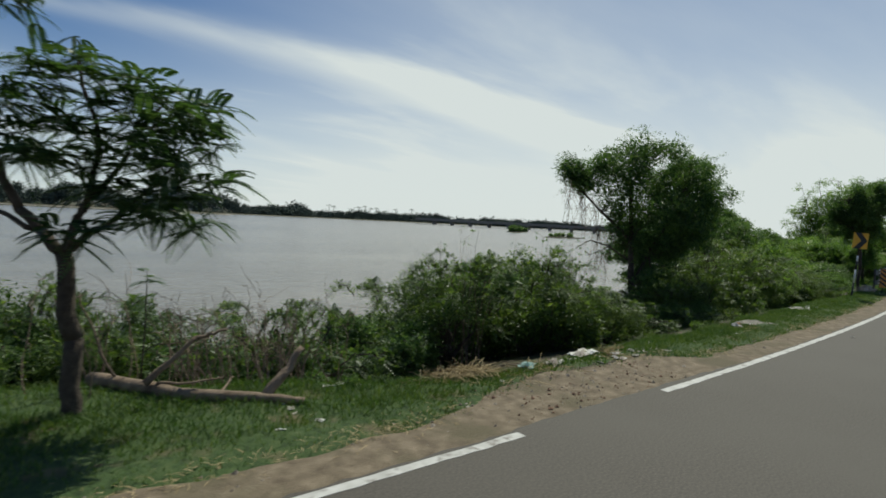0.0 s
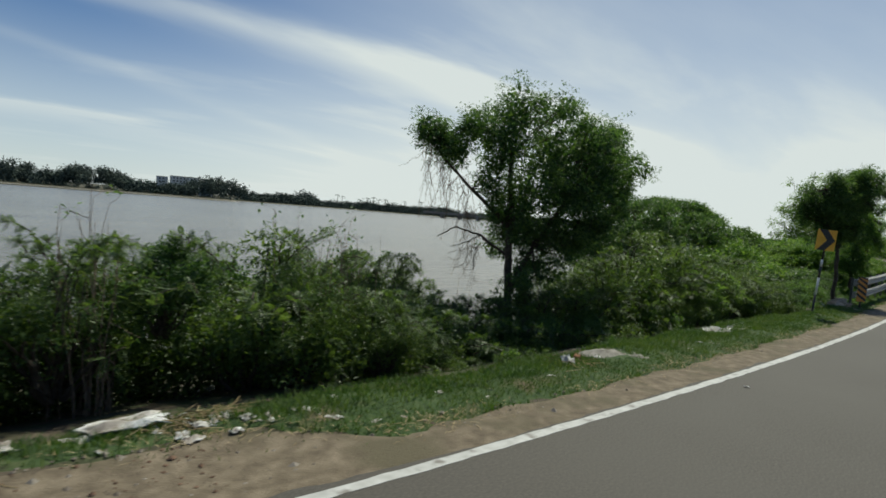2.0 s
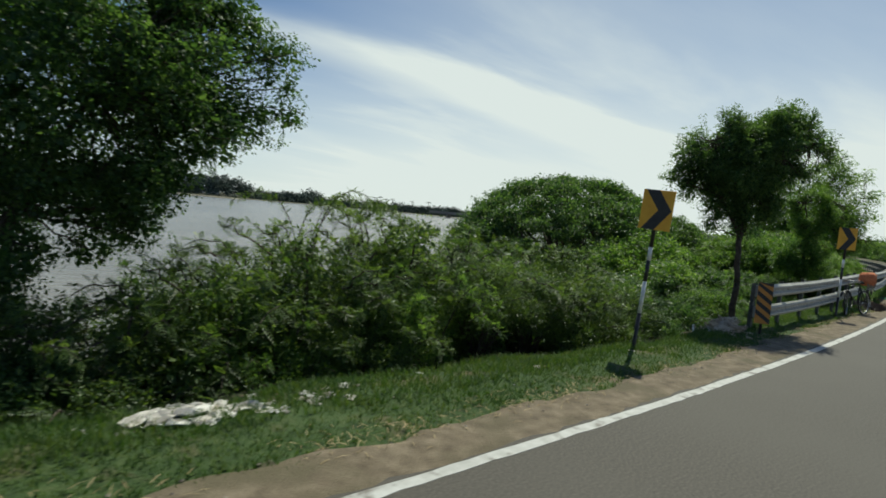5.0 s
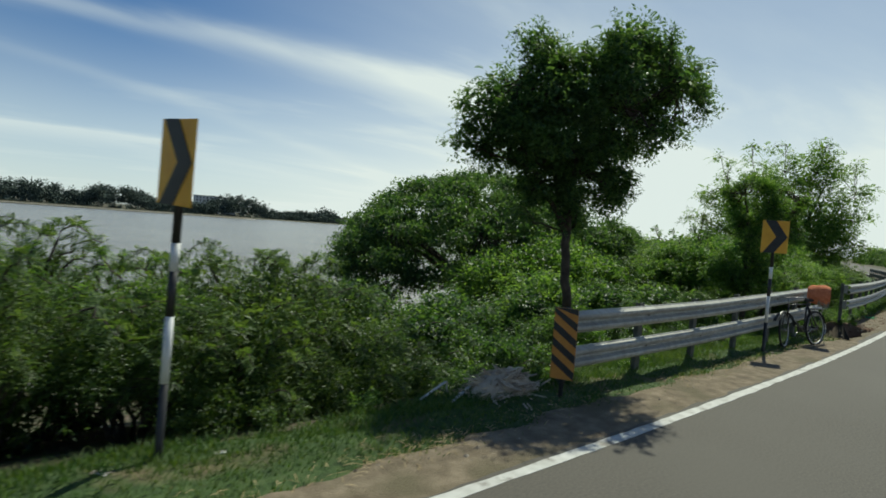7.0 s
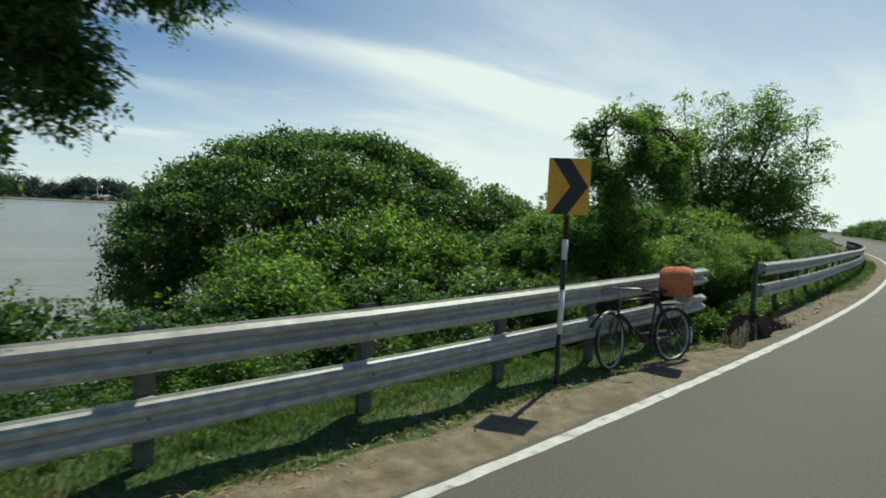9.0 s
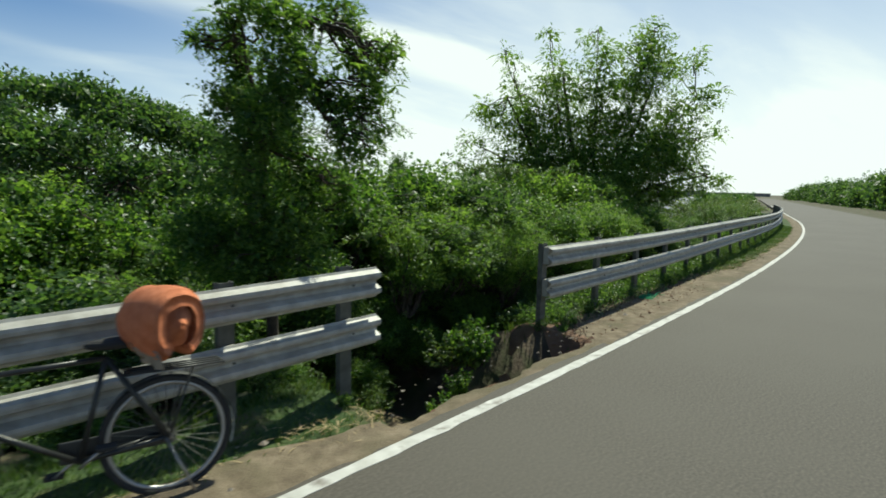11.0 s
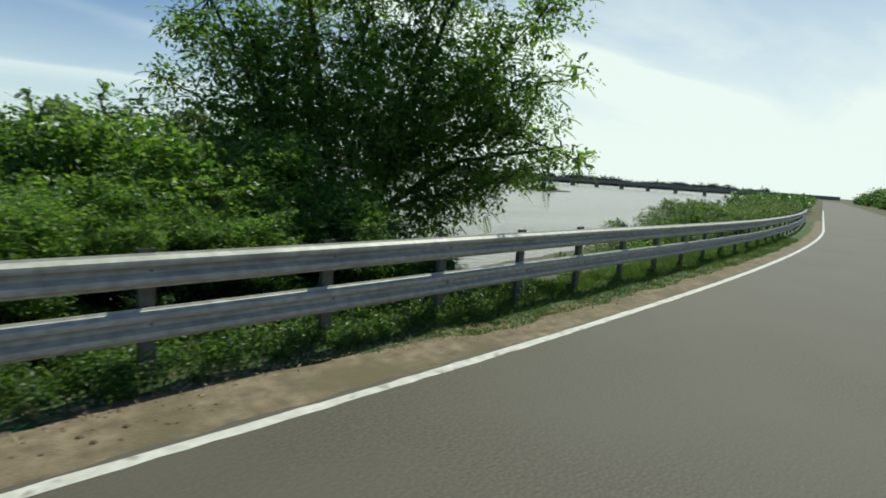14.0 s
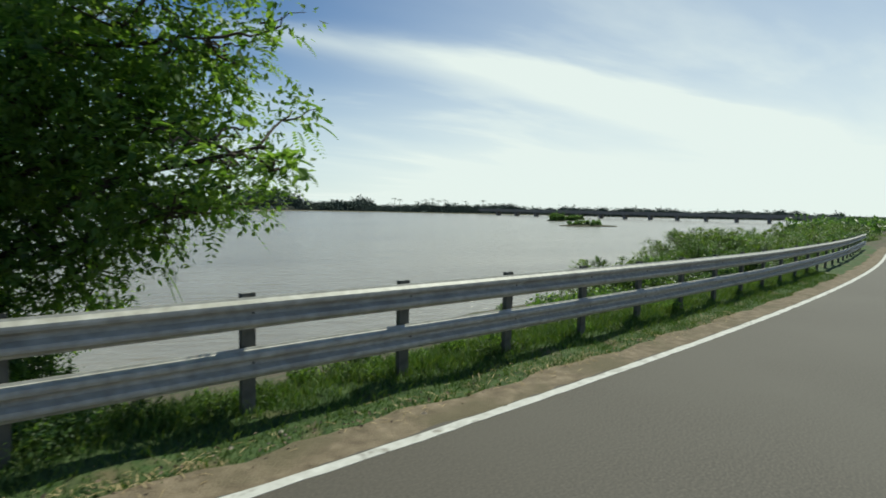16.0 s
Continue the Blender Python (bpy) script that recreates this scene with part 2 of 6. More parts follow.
def water_material():
    m = bpy.data.materials.new("river_water")
    m.use_nodes = True
    n, l = m.node_tree.nodes, m.node_tree.links
    b = n["Principled BSDF"]
    tc = n.new("ShaderNodeTexCoord")
    mp = n.new("ShaderNodeMapping")
    mp.inputs["Scale"].default_value = (0.5, 1.5, 1.0)
    l.new(tc.outputs["Object"], mp.inputs[0])
    a, c = n.new("ShaderNodeTexNoise"), n.new("ShaderNodeTexNoise")
    a.inputs["Scale"].default_value, a.inputs["Detail"].default_value = 0.9, 6
    c.inputs["Scale"].default_value, c.inputs["Detail"].default_value = 0.06, 4
    for k in (a, c):
        l.new(mp.outputs[0], k.inputs[0])
    r = n.new("ShaderNodeValToRGB")
    r.color_ramp.elements[0].position, r.color_ramp.elements[1].position = 0.3, 0.7
    r.color_ramp.elements[0].color, r.color_ramp.elements[1].color = (0.20, 0.187, 0.16, 1), (0.27, 0.252, 0.215, 1)
    l.new(c.outputs[0], r.inputs[0])
    l.new(r.outputs[0], b.inputs["Base Color"])
    b.inputs["Roughness"].default_value, b.inputs["IOR"].default_value = 0.22, 1.33
    bp = n.new("ShaderNodeBump")
    bp.inputs["Strength"].default_value, bp.inputs["Distance"].default_value = 0.9, 0.35
    l.new(a.outputs[0], bp.inputs["Height"])
    l.new(bp.outputs[0], b.inputs["Normal"])
    return m


M_WATER = water_material()


# ---------------------------------------------------------------- mesh helpers
def np_mesh(name, verts, faces, mat, smooth=False):
    """verts (N, 3), faces (M, k): one mesh made from arrays."""
    verts, faces = np.asarray(verts, dtype=np.float32), np.asarray(faces, dtype=np.int32)
    me = bpy.data.meshes.new(name)
    k = faces.shape[1]
    me.vertices.add(len(verts))
    me.vertices.foreach_set("co", verts.ravel())
    me.loops.add(faces.size)
    me.loops.foreach_set("vertex_index", faces.ravel())
    me.polygons.add(len(faces))
    me.polygons.foreach_set("loop_start", np.arange(0, faces.size, k, dtype=np.int32))
    me.update(calc_edges=True)
    me.validate()
    if smooth:
        me.shade_smooth()
    else:
        me.shade_flat()
    me.materials.append(mat)
    return me


def thing(name, m, label, category, group="", kind=""):
    ob = new(name)
    ob.empty_display_size = 0.2
    ob.matrix_world = m
    return tagged(ob, label, category, group, kind)


def part(name, me, parent, label="", kind=""):
    """A mesh whose vertices are in its parent's coordinates."""
    ob = new(name, me)
    ob.parent = parent
    return tagged(ob, label, "", "", kind)


def solo(name, me, label, category="", group="", kind="", m=None):
    ob = new(name, me)
    if m is not None:
        ob.matrix_world = m
    return tagged(ob, label, category, group, kind)


def join(pieces):
    """Joins (verts, quads) pairs."""
    vs, fs, k = [], [], 0
    for v, f in pieces:
        v, f = np.asarray(v, dtype=float).reshape(-1, 3), np.asarray(f, dtype=int)
        vs.append(v), fs.append(f + k)
        k += len(v)
    return np.concatenate(vs), np.concatenate(fs)


def tube(points, radii, sides=7):
    """A tapering tube along points, quads, closed at its ends by collapsed rings."""
    p = np.array([tuple(q) for q in points], dtype=float)
    r = np.interp(np.linspace(0, 1, len(p)), np.linspace(0, 1, len(radii)), radii)
    t = np.gradient(p, axis=0)
    t /= np.linalg.norm(t, axis=1)[:, None] + 1e-9
    ref = np.where(np.abs(t[:, 2:3]) > 0.9, np.array([[1.0, 0, 0]]), np.array([[0, 0, 1.0]]))
    a = np.cross(t, ref)
    a /= np.linalg.norm(a, axis=1)[:, None] + 1e-9
    b = np.cross(t, a)
    ang = np.arange(sides) * 2 * np.pi / sides
    rings = p[:, None] + r[:, None, None] * (np.cos(ang)[None, :, None] * a[:, None] + np.sin(ang)[None, :, None] * b[:, None])
    rings = np.concatenate([np.repeat(p[:1, None], sides, 1), rings, np.repeat(p[-1:, None], sides, 1)])
    i = np.arange(len(rings) - 1)[:, None] * sides
    j = np.arange(sides)[None]
    j2 = (j + 1) % sides
    f = np.stack([i + j, i + j2, i + sides + j2, i + sides + j], -1).reshape(-1, 4)
    return rings.reshape(-1, 3), f


def wavy(a, b, steps, amount, rng, sag=0.0):
    """A wandering line from a to b."""
    a, b = np.array(tuple(a), float), np.array(tuple(b), float)
    t = np.linspace(0, 1, steps)[:, None]
    w = np.cumsum(rng.normal(0, 1, (steps, 3)), 0)
    w -= w[:1] + (w[-1:] - w[:1]) * t
    return a + (b - a) * t + w * amount - np.array([[0, 0, 1.0]]) * sag * 4 * t * (1 - t)


def box(x0, y0, z0, x1, y1, z1, bev=0.0):
    bm = bmesh.new()
    bmesh.ops.create_cube(bm, size=1)
    for v in bm.verts:
        v.co = Vector(((x0 + x1) / 2 + v.co.x * (x1 - x0), (y0 + y1) / 2 + v.co.y * (y1 - y0), (z0 + z1) / 2 + v.co.z * (z1 - z0)))
    if bev:
        bmesh.ops.bevel(bm, geom=bm.edges[:], offset=bev, segments=2, affect="EDGES", profile=0.5)
    return bm


def bm_mesh(name, bm, mat):
    me = bpy.data.meshes.new(name)
    bm.to_mesh(me)
    bm.free()
    me.materials.append(mat)
    return me


def unit(v):
    return v / (np.linalg.norm(v, axis=-1, keepdims=True) + 1e-9)


def leaves(points, size, rng, out=None, aspect=0.5, droop=0.3):
    """A leaf at each point: a folded diamond."""
    n = len(points)
    d = rng.normal(0, 1, (n, 3))
    if out is not None:
        d = d + out * 0.8
    d[:, 2] -= droop
    d = unit(d)
    side = unit(np.cross(d, rng.normal(0, 0.75, (n, 3)) + np.array([0, 0, 1.0])))
    nor = np.cross(side, d)
    L = (size * rng.uniform(0.6, 1.3, n))[:, None]
    v = np.stack([points, points + d * L * 0.45 + side * L * aspect * 0.5 + nor * L * 0.08, points + d * L, points + d * L * 0.45 - side * L * aspect * 0.5 + nor * L * 0.08], 1)
    f = np.arange(n * 4).reshape(n, 4)
    return v.reshape(-1, 3), f


def ball_points(n, rng):
    return unit(rng.normal(0, 1, (n, 3)))


def clumps(blobs, per_area, size, rng, sub=0.3, ragged=0.25, aspect=0.5, droop=0.3, flat=1.0):
    """Leaves in many small clumps over the surface of the blobs (x, y, z, r) and some inside them."""
    out = []
    for x, y, z, r in blobs:
        m = max(10, int(52 * r * r / (sub * sub * 10)))
        c = ball_points(m, rng)
        c[:, 2] *= flat
        rad = r * rng.uniform(0.55, 1.0 + ragged, m)
        cen = np.array([x, y, z]) + c * rad[:, None]
        k = max(6, int(per_area * 12.5 * r * r / m))
        sr = sub * rng.uniform(0.6, 1.3, m)
        lump = 1 + 0.28 * np.sin(c[:, 0] * 5 + x * 3) * np.sin(c[:, 1] * 5 + y * 3 + 1.3) + 0.2 * np.sin(c[:, 2] * 7 + z * 5)
        cen = np.array([x, y, z]) + c * (rad * lump)[:, None]
        off = ball_points(m * k, rng).reshape(m, k, 3) * (sr[:, None] * rng.uniform(0.1, 1, (m, k)) ** 0.7)[:, :, None]
        along = np.sum(off * c[:, None], -1, keepdims=True)
        p = cen[:, None] + off * 0.8 + c[:, None] * along * 0.9 - np.array([0, 0, 1.0]) * (0.35 * np.abs(along) * droop)
        o = unit(p - np.array([x, y, z]))
        out.append(leaves(p.reshape(-1, 3), size, rng, o.reshape(-1, 3), aspect, droop))
        q = np.array([x, y, z]) + ball_points(k * m // 3, rng) * (r * rng.uniform(0, 0.8, k * m // 3) ** 0.5)[:, None] * np.array([1, 1, flat])
        out.append(leaves(q, size * 1.7, rng, None, min(0.8, aspect * 1.5), droop))
    return join(out)


def crown_leaves(blobs, per_area, size, rng, sprig=0.15, aspect=0.5, droop=0.3, flat=0.9, inner=1.0):
    """Fine-textured rounded lobes: small sprigs of leaves all over each lobe, and larger leaves inside it."""
    out = []
    for x, y, z, r in blobs:
        c0 = np.array([x, y, z])
        m = max(14, int(12.5 * r * r * 0.42 / (sprig * sprig)))
        c = ball_points(m, rng)
        lump = 1 + 0.25 * np.sin(c[:, 0] * 6 + x * 3) * np.sin(c[:, 1] * 6 + y * 5) + 0.16 * np.sin(c[:, 2] * 8 + x * 7)
        cen = c0 + c * (r * lump * rng.uniform(0.5, 1.1, m))[:, None] * np.array([1, 1, flat])
        k = max(5, int(per_area * 12.5 * r * r / m))
        off = ball_points(m * k, rng).reshape(m, k, 3) * (sprig * rng.uniform(0.15, 1.0, (m, k)) ** 0.6)[:, :, None] * np.array([1, 1, 0.6])
        p = cen[:, None] + off
        o = unit(off + c[:, None] * sprig * 0.5)
        out.append(leaves(p.reshape(-1, 3), size, rng, o.reshape(-1, 3), aspect, droop))
        deep = int(m * k * inner / 5)
        q = c0 + ball_points(deep, rng) * (r * 0.72 * rng.uniform(0, 1, deep) ** 0.4)[:, None] * np.array([1, 1, flat])
        out.append(leaves(q, size * 1.7, rng, None, min(0.8, aspect * 1.4), droop))
    return join(out)


def deepen(flat, depth, seed):
    """Lobes (s, n, z, r) given in the crown's middle plane, spread to the front and back of it into a round crown."""
    rng = np.random.default_rng(seed)
    a = np.array(flat)
    mid = a[:, :2].mean(0)
    ax = a[np.argmax(a[:, 0]), :2] - a[np.argmin(a[:, 0]), :2]
    ax = ax / np.linalg.norm(ax)
    u = (a[:, :2] - mid) @ ax
    half = np.abs(u).max()
    dep = np.array([-ax[1], ax[0]])
    out = []
    for k in range(len(a)):
        room = depth * math.sqrt(max(0.05, 1 - (u[k] / half) ** 2))
        side = 1 if k % 2 else -1
        for sg in ((side, -side) if a[k, 3] > 0.45 else (side,)):
            d = dep * sg * room * rng.uniform(0.1, 0.9)
            out.append((a[k, 0] + d[0], a[k, 1] + d[1], a[k, 2], a[k, 3] * rng.uniform(0.85, 1.1)))
    return out


def fronds(bases, dirs, length, rng, pairs=10, width=0.10, sag=0.25, leaf=0.028):
    """Feathery leaves: a stalk with narrow leaflets in pairs on both sides."""
    n = len(bases)
    L = length * rng.uniform(0.7, 1.25, n)
    t = np.linspace(0.12, 1, pairs)
    d = unit(dirs)
    pos = bases[:, None] + d[:, None] * (L[:, None] * t)[..., None]
    pos[:, :, 2] -= sag * L[:, None] * t ** 2
    side = unit(np.cross(d, np.array([0, 0, 1.0])) + rng.normal(0, 0.12, (n, 3)))
    w = width * np.sin(np.pi * (0.12 + 0.85 * t)) ** 0.6
    fwd = d[:, None] * leaf
    vs = []
    for sg in (1, -1):
        tip = pos + sg * side[:, None] * w[None, :, None] + d[:, None] * 0.35 * w[None, :, None]
        tip[:, :, 2] -= 0.25 * w[None]
        mid = (pos + tip) / 2
        vs.append(np.stack([pos, mid + fwd * 0.5, tip, mid - fwd * 0.5], 2))
    v = np.concatenate(vs, 0).reshape(-1, 3)
    return v, np.arange(len(v)).reshape(-1, 4)


def local(blobs, s, n):
    """Blobs given as (s, n, z, r) laid into the world, relative to the thing at (s, n)."""
    o = B(s, n)
    return [((B(a, b) - o).x, (B(a, b) - o).y, c, r) for a, b, c, r in blobs]


def lp(a, b, c, s, n):
    o = B(s, n)
    q = B(a, b)
    return np.array([q.x - o.x, q.y - o.y, c])


# ---------------------------------------------------------------- ground, river, road
def ground_height(x, y):
    s, n = road_coords(x, y)
    wob = 0.18 * np.sin(s * 0.9 + 1.0) + 0.12 * np.sin(s * 2.3)
    edge = np.interp(s, [-20, -3, 0.5, 3, 20, 25.5, 28, 31, 41, 46, 60, 75, 110], [7.2, 7.2, 5.3, 4.5, 4.8, 4.5, 4.3, 4.6, 4.3, 4.2, 4.6, 4.6, 5.0]) + 0.5 * wob
    d = n - edge
    z = np.interp(d, [-2.0, -0.5, 0.0, 0.5, 1.6, 4.0, 8.0, 30.0, 300.0], [0.0, 0.03, -0.03, -0.25, -0.6, -1.25, -2.5, -5.0, -6.0])
    z = z + np.where((n > 3.2) & (n < edge + 2), 0.035 * np.sin(s * 3.1 + n * 2) * np.sin(n * 4.3 + s), 0)
    z = z - 0.06 * np.clip((3.9 - n) / 0.5, 0, 1)
    hole = np.clip(1 - ((s - 43.7) / 1.85) ** 4, 0, 1) * np.clip((n - 2.83) / 0.3, 0, 1)
    z = np.minimum(z, np.where(hole > 0, -1.3 * np.sqrt(hole) - 0.15 * np.sin(s * 5), 9))
    far = y - 560 + 0.25 * np.maximum(x - 250, 0) + 18 * np.sin(x * 0.011)
    z = np.where(far > -40, np.maximum(z, np.interp(far, [-40, 0, 25, 200], [-6, -3.05, -2.2, -1.0])), z)
    return z


def sheet(xs, ys, mat, name, height, smooth=True):
    X, Y = np.meshgrid(xs, ys, indexing="ij")
    v = np.stack([X, Y, height(X, Y)], -1).reshape(-1, 3)
    i = np.arange(len(xs) - 1)[:, None] * len(ys)
    j = np.arange(len(ys) - 1)[None]
    f = np.stack([i + j, i + len(ys) + j, i + len(ys) + j + 1, i + j + 1], -1).reshape(-1, 4)
    return np_mesh(name, v, f, mat, smooth)


gx = np.concatenate([[-4000, -2000, -1000, -500, -250, -120, -60, -35], np.arange(-22, 92, 0.3), [100, 120, 150, 200, 260, 340, 450, 600, 900, 1600, 4000]])
gy = np.concatenate([[-4000, -1500, -500, -150, -60, -30, -15], np.arange(-8, 34, 0.3), [37, 42, 50, 65, 90, 130, 180, 250, 320, 400, 460, 500, 530, 550, 565, 580, 600, 640, 700, 900, 1500, 4000]])
solo("ground", sheet(gx, gy, M_SOIL, "ground", ground_height), "brown earth verge and river bank with sparse grass", "ground", kind="structure")
wx = np.array([-4000.0, -800, -200, 0, 100, 300, 900, 4000])
solo("water", sheet(wx, wx + 0.0, M_WATER, "water", lambda X, Y: np.full_like(X, -3.0)), "wide muddy grey-brown river in flood", "river", kind="structure")


def strip(name, ss, n0, n1, z0, thick, mat, rng=None, ragged=0.0, wander=0.0):
    """A slab along the road between two offsets."""
    v = []
    for s in ss:
        a = n0 + (rng.normal(0, ragged) if rng is not None else 0)
        b = n1 + (rng.normal(0, ragged) if rng is not None else 0)
        for n, z in ((a, z0 - thick), (a, z0), (b, z0), (b, z0 - thick)):
            v.append(tuple(B(s, n, z)))
    k = len(ss)
    f = []
    for i in range(k - 1):
        for j in range(4):
            f.append((i * 4 + j, i * 4 + (j + 1) % 4, i * 4 + 4 + (j + 1) % 4, i * 4 + 4 + j))
    f.append((0, 1, 2, 3)), f.append((k * 4 - 4, k * 4 - 1, k * 4 - 2, k * 4 - 3))
    return np_mesh(name, v, f, mat)


rg = np.random.default_rng(4)
solo("road", strip("road", np.concatenate([np.arange(-400, -12, 8.0), np.arange(-12, 90, 0.2), np.arange(90, 400, 8.0)]), -5.2, 2.69, 0.0, 0.12, M_ASPHALT, rg, 0.016), "worn grey two-lane asphalt road", "road", kind="structure")


def verge_sheet(name, ss, inner, outer, cols, mat, lift, rng, ragged):
    """A thin sheet that follows the ground between two wandering edges."""
    v = []
    for s in ss:
        a, b = inner(s) + rng.normal(0, ragged), outer(s) + rng.normal(0, ragged)
        for k in range(cols + 1):
            v.append(tuple(B(s, a + (b - a) * k / cols)))
    v = np.array(v)
    q = v.reshape(len(ss), cols + 1, 3)
    v[:, 2] = lift(v[:, 0], v[:, 1])
    q[:, 0, 2] -= 0.03
    q[:, -1, 2] -= 0.05
    i = np.arange(len(ss) - 1)[:, None] * (cols + 1)
    j = np.arange(cols)[None]
    f = np.stack([i + j, i + cols + 1 + j, i + cols + 2 + j, i + j + 1], -1).reshape(-1, 4)
    return np_mesh(name, v, f, mat, True)


OUT_S, OUT_N = [-8, 1, 3, 6.5, 8, 27, 30, 40.8, 42.1, 45.3, 46.3, 53, 56, 70], [3.5, 3.35, 4.1, 4.1, 3.3, 3.35, 3.5, 3.35, 2.95, 2.95, 3.6, 3.62, 3.2, 3.15]
shoulder_out = lambda s: float(np.interp(s, OUT_S, OUT_N)) + 0.06 * math.sin(s * 2.1) + 0.04 * math.sin(s * 5.3)
turf_out = lambda s: float(np.interp(s, [-20, -3, 0.5, 3, 20, 25.5, 28, 31, 41, 46, 60, 75, 110], [7.2, 7.2, 5.3, 4.5, 4.8, 4.5, 4.3, 4.6, 4.3, 4.2, 4.6, 4.6, 5.0])) + 0.25
flat_lift = lambda x, y: np.where(np.abs(road_coords(x, y)[0] - 43.7) < 1.9, np.minimum(ground_height(x, y) + 0.055, -0.004), np.maximum(ground_height(x, y) + 0.012, 0.004))
for a, b in ((-45.0, 42.0), (45.35, 110.0)):
    solo("shoulder", verge_sheet("shoulder", np.arange(a, b, 0.17), lambda s: 2.51 + 0.025 * math.sin(s * 3.7) * math.sin(s * 1.3), shoulder_out, 7, M_DIRT, flat_lift, rg, 0.02), "dusty tan earth shoulder beside the road", "road shoulder", kind="structure")
    solo("turf", verge_sheet("turf", np.arange(a if a < 0 else 46.0, b, 0.2), lambda s: shoulder_out(s) - 0.12, turf_out, 9, M_TURF, lambda x, y: ground_height(x, y) + 0.022, rg, 0.03), "thin worn turf on the verge", "turf", kind="structure")
solo("shoulder", verge_sheet("shoulder", np.arange(41.55, 46.0, 0.15), lambda s: 2.6, lambda s: 2.92 + 0.05 * math.sin(s * 4), 3, M_DIRT, lambda x, y: np.full_like(x, -0.006), rg, 0.015), "crumbling earth edge above the washed-out gully", "road shoulder", kind="structure")
solo("gully_bank", verge_sheet("gully_bank", np.arange(44.55, 45.8, 0.08), lambda s: 2.84, lambda s: 4.3 + 0.1 * math.sin(s * 7), 12, M_CLAY, lambda x, y: ground_height(x, y) + 0.045, rg, 0.015), "raw red-brown earth face of the washed-out gully", "earth bank", kind="structure")
solo("edge_line", strip("edge_line", np.concatenate([np.arange(-60, 1.85, 0.2)]), 2.435, 2.565, 0.004, 0.003, M_PAINT, rg, 0.006), "worn white painted edge line on the asphalt", "road marking", kind="structure")
solo("edge_line", strip("edge_line", np.arange(5.0, 160, 0.2), 2.435, 2.565, 0.004, 0.003, M_PAINT, rg, 0.006), "worn white painted edge line on the asphalt", "road marking", kind="structure")


# ---------------------------------------------------------------- guard rails
def w_profile():
    """Outline of a W beam 0.31 high, as (out, up), out towards the road; front then back, 6 mm apart."""
    front = [(0.0, 0.0), (0.012, 0.02), (0.078, 0.05), (0.083, 0.075), (0.078, 0.10), (0.01, 0.135), (0.004, 0.155), (0.01, 0.175), (0.078, 0.21), (0.083, 0.235), (0.078, 0.26), (0.012, 0.29), (0.0, 0.31)]
    return front + [(a - 0.006, b) for a, b in reversed(front)]


def beam_mesh(s0, s1, side, base):
    prof = w_profile()
    ss = np.linspace(s0, s1, max(2, int((s1 - s0) / 0.5)))
    v = [tuple(B(s, side(s) - o, base(s) + u)) for s in ss for o, u in prof]
    k = len(prof)
    f = [(i * k + j, i * k + (j + 1) % k, i * k + k + (j + 1) % k, i * k + k + j) for i in range(len(ss) - 1) for j in range(k)]
    h = len(prof) // 2
    for e in (0, (len(ss) - 1) * k):
        f += [(e + j, e + j + 1, e + k - 2 - j, e + k - 1 - j) for j in range(h - 1)]
    return np_mesh("beam", v, f, M_STEEL)


def rail_post_mesh(z0, z1):
    """A channel-section post."""
    o = [(-0.07, 0), (0.07, 0), (0.07, 0.075), (0.06, 0.075), (0.06, 0.01), (-0.06, 0.01), (-0.06, 0.075), (-0.07, 0.075)]
    v = [(x, y, z) for z in (z0, z1) for x, y in o]
    f = [(j, (j + 1) % 8, 8 + (j + 1) % 8, 8 + j) for j in range(8)]
    for e in (0, 8):
        f += [(e + 0, e + 1, e + 4, e + 5), (e + 1, e + 2, e + 3, e + 4), (e + 0, e + 5, e + 6, e + 7)]
    return np_mesh("post", v, f, M_POST)


def bolt_mesh():
    bm = bmesh.new()
    bmesh.ops.create_cone(bm, cap_ends=True, segments=8, radius1=0.014, radius2=0.011, depth=0.012, matrix=pose(0, 0, 0, 90))
    return bm_mesh("bolt", bm, M_POST)


def guard_rail(s0, s1, side, top, posts, label):
    root = thing("guard_rail", Matrix.Identity(4), label, "guard rail", "guard rails along the road")
    cuts = list(np.arange(s0, s1 - 1.5, 3.9)) + [s1]
    for a, b in zip(cuts[:-1], cuts[1:]):
        for drop in (0.31, 0.80):
            b2 = min(b + 0.12, s1)
            part("beam", beam_mesh(a, b2, (lambda s, a=a, b=b: side(s) - 0.004 * (s - a) / (b - a)), (lambda s, d=drop: top(s) - d)), root)
    bm_ = bolt_mesh()
    sp_ = bm_mesh("spacer", box(-0.055, 0.0, -0.13, 0.055, 0.10, 0.13, 0.006), M_STEEL)
    for s in posts:
        p = part("post", rail_post_mesh(-0.6, top(s) + 0.02), root)
        p.matrix_basis = put(s, side(s) + 0.115, 0)
        for drop in (0.155, 0.645):
            q = part("spacer", sp_, root, "pale steel spacer")
            q.matrix_basis = put(s, side(s) + 0.012, top(s) - drop)
            q = part("bolt", bm_, root)
            q.matrix_basis = put(s, side(s) - 0.014, top(s) - drop)
    return root


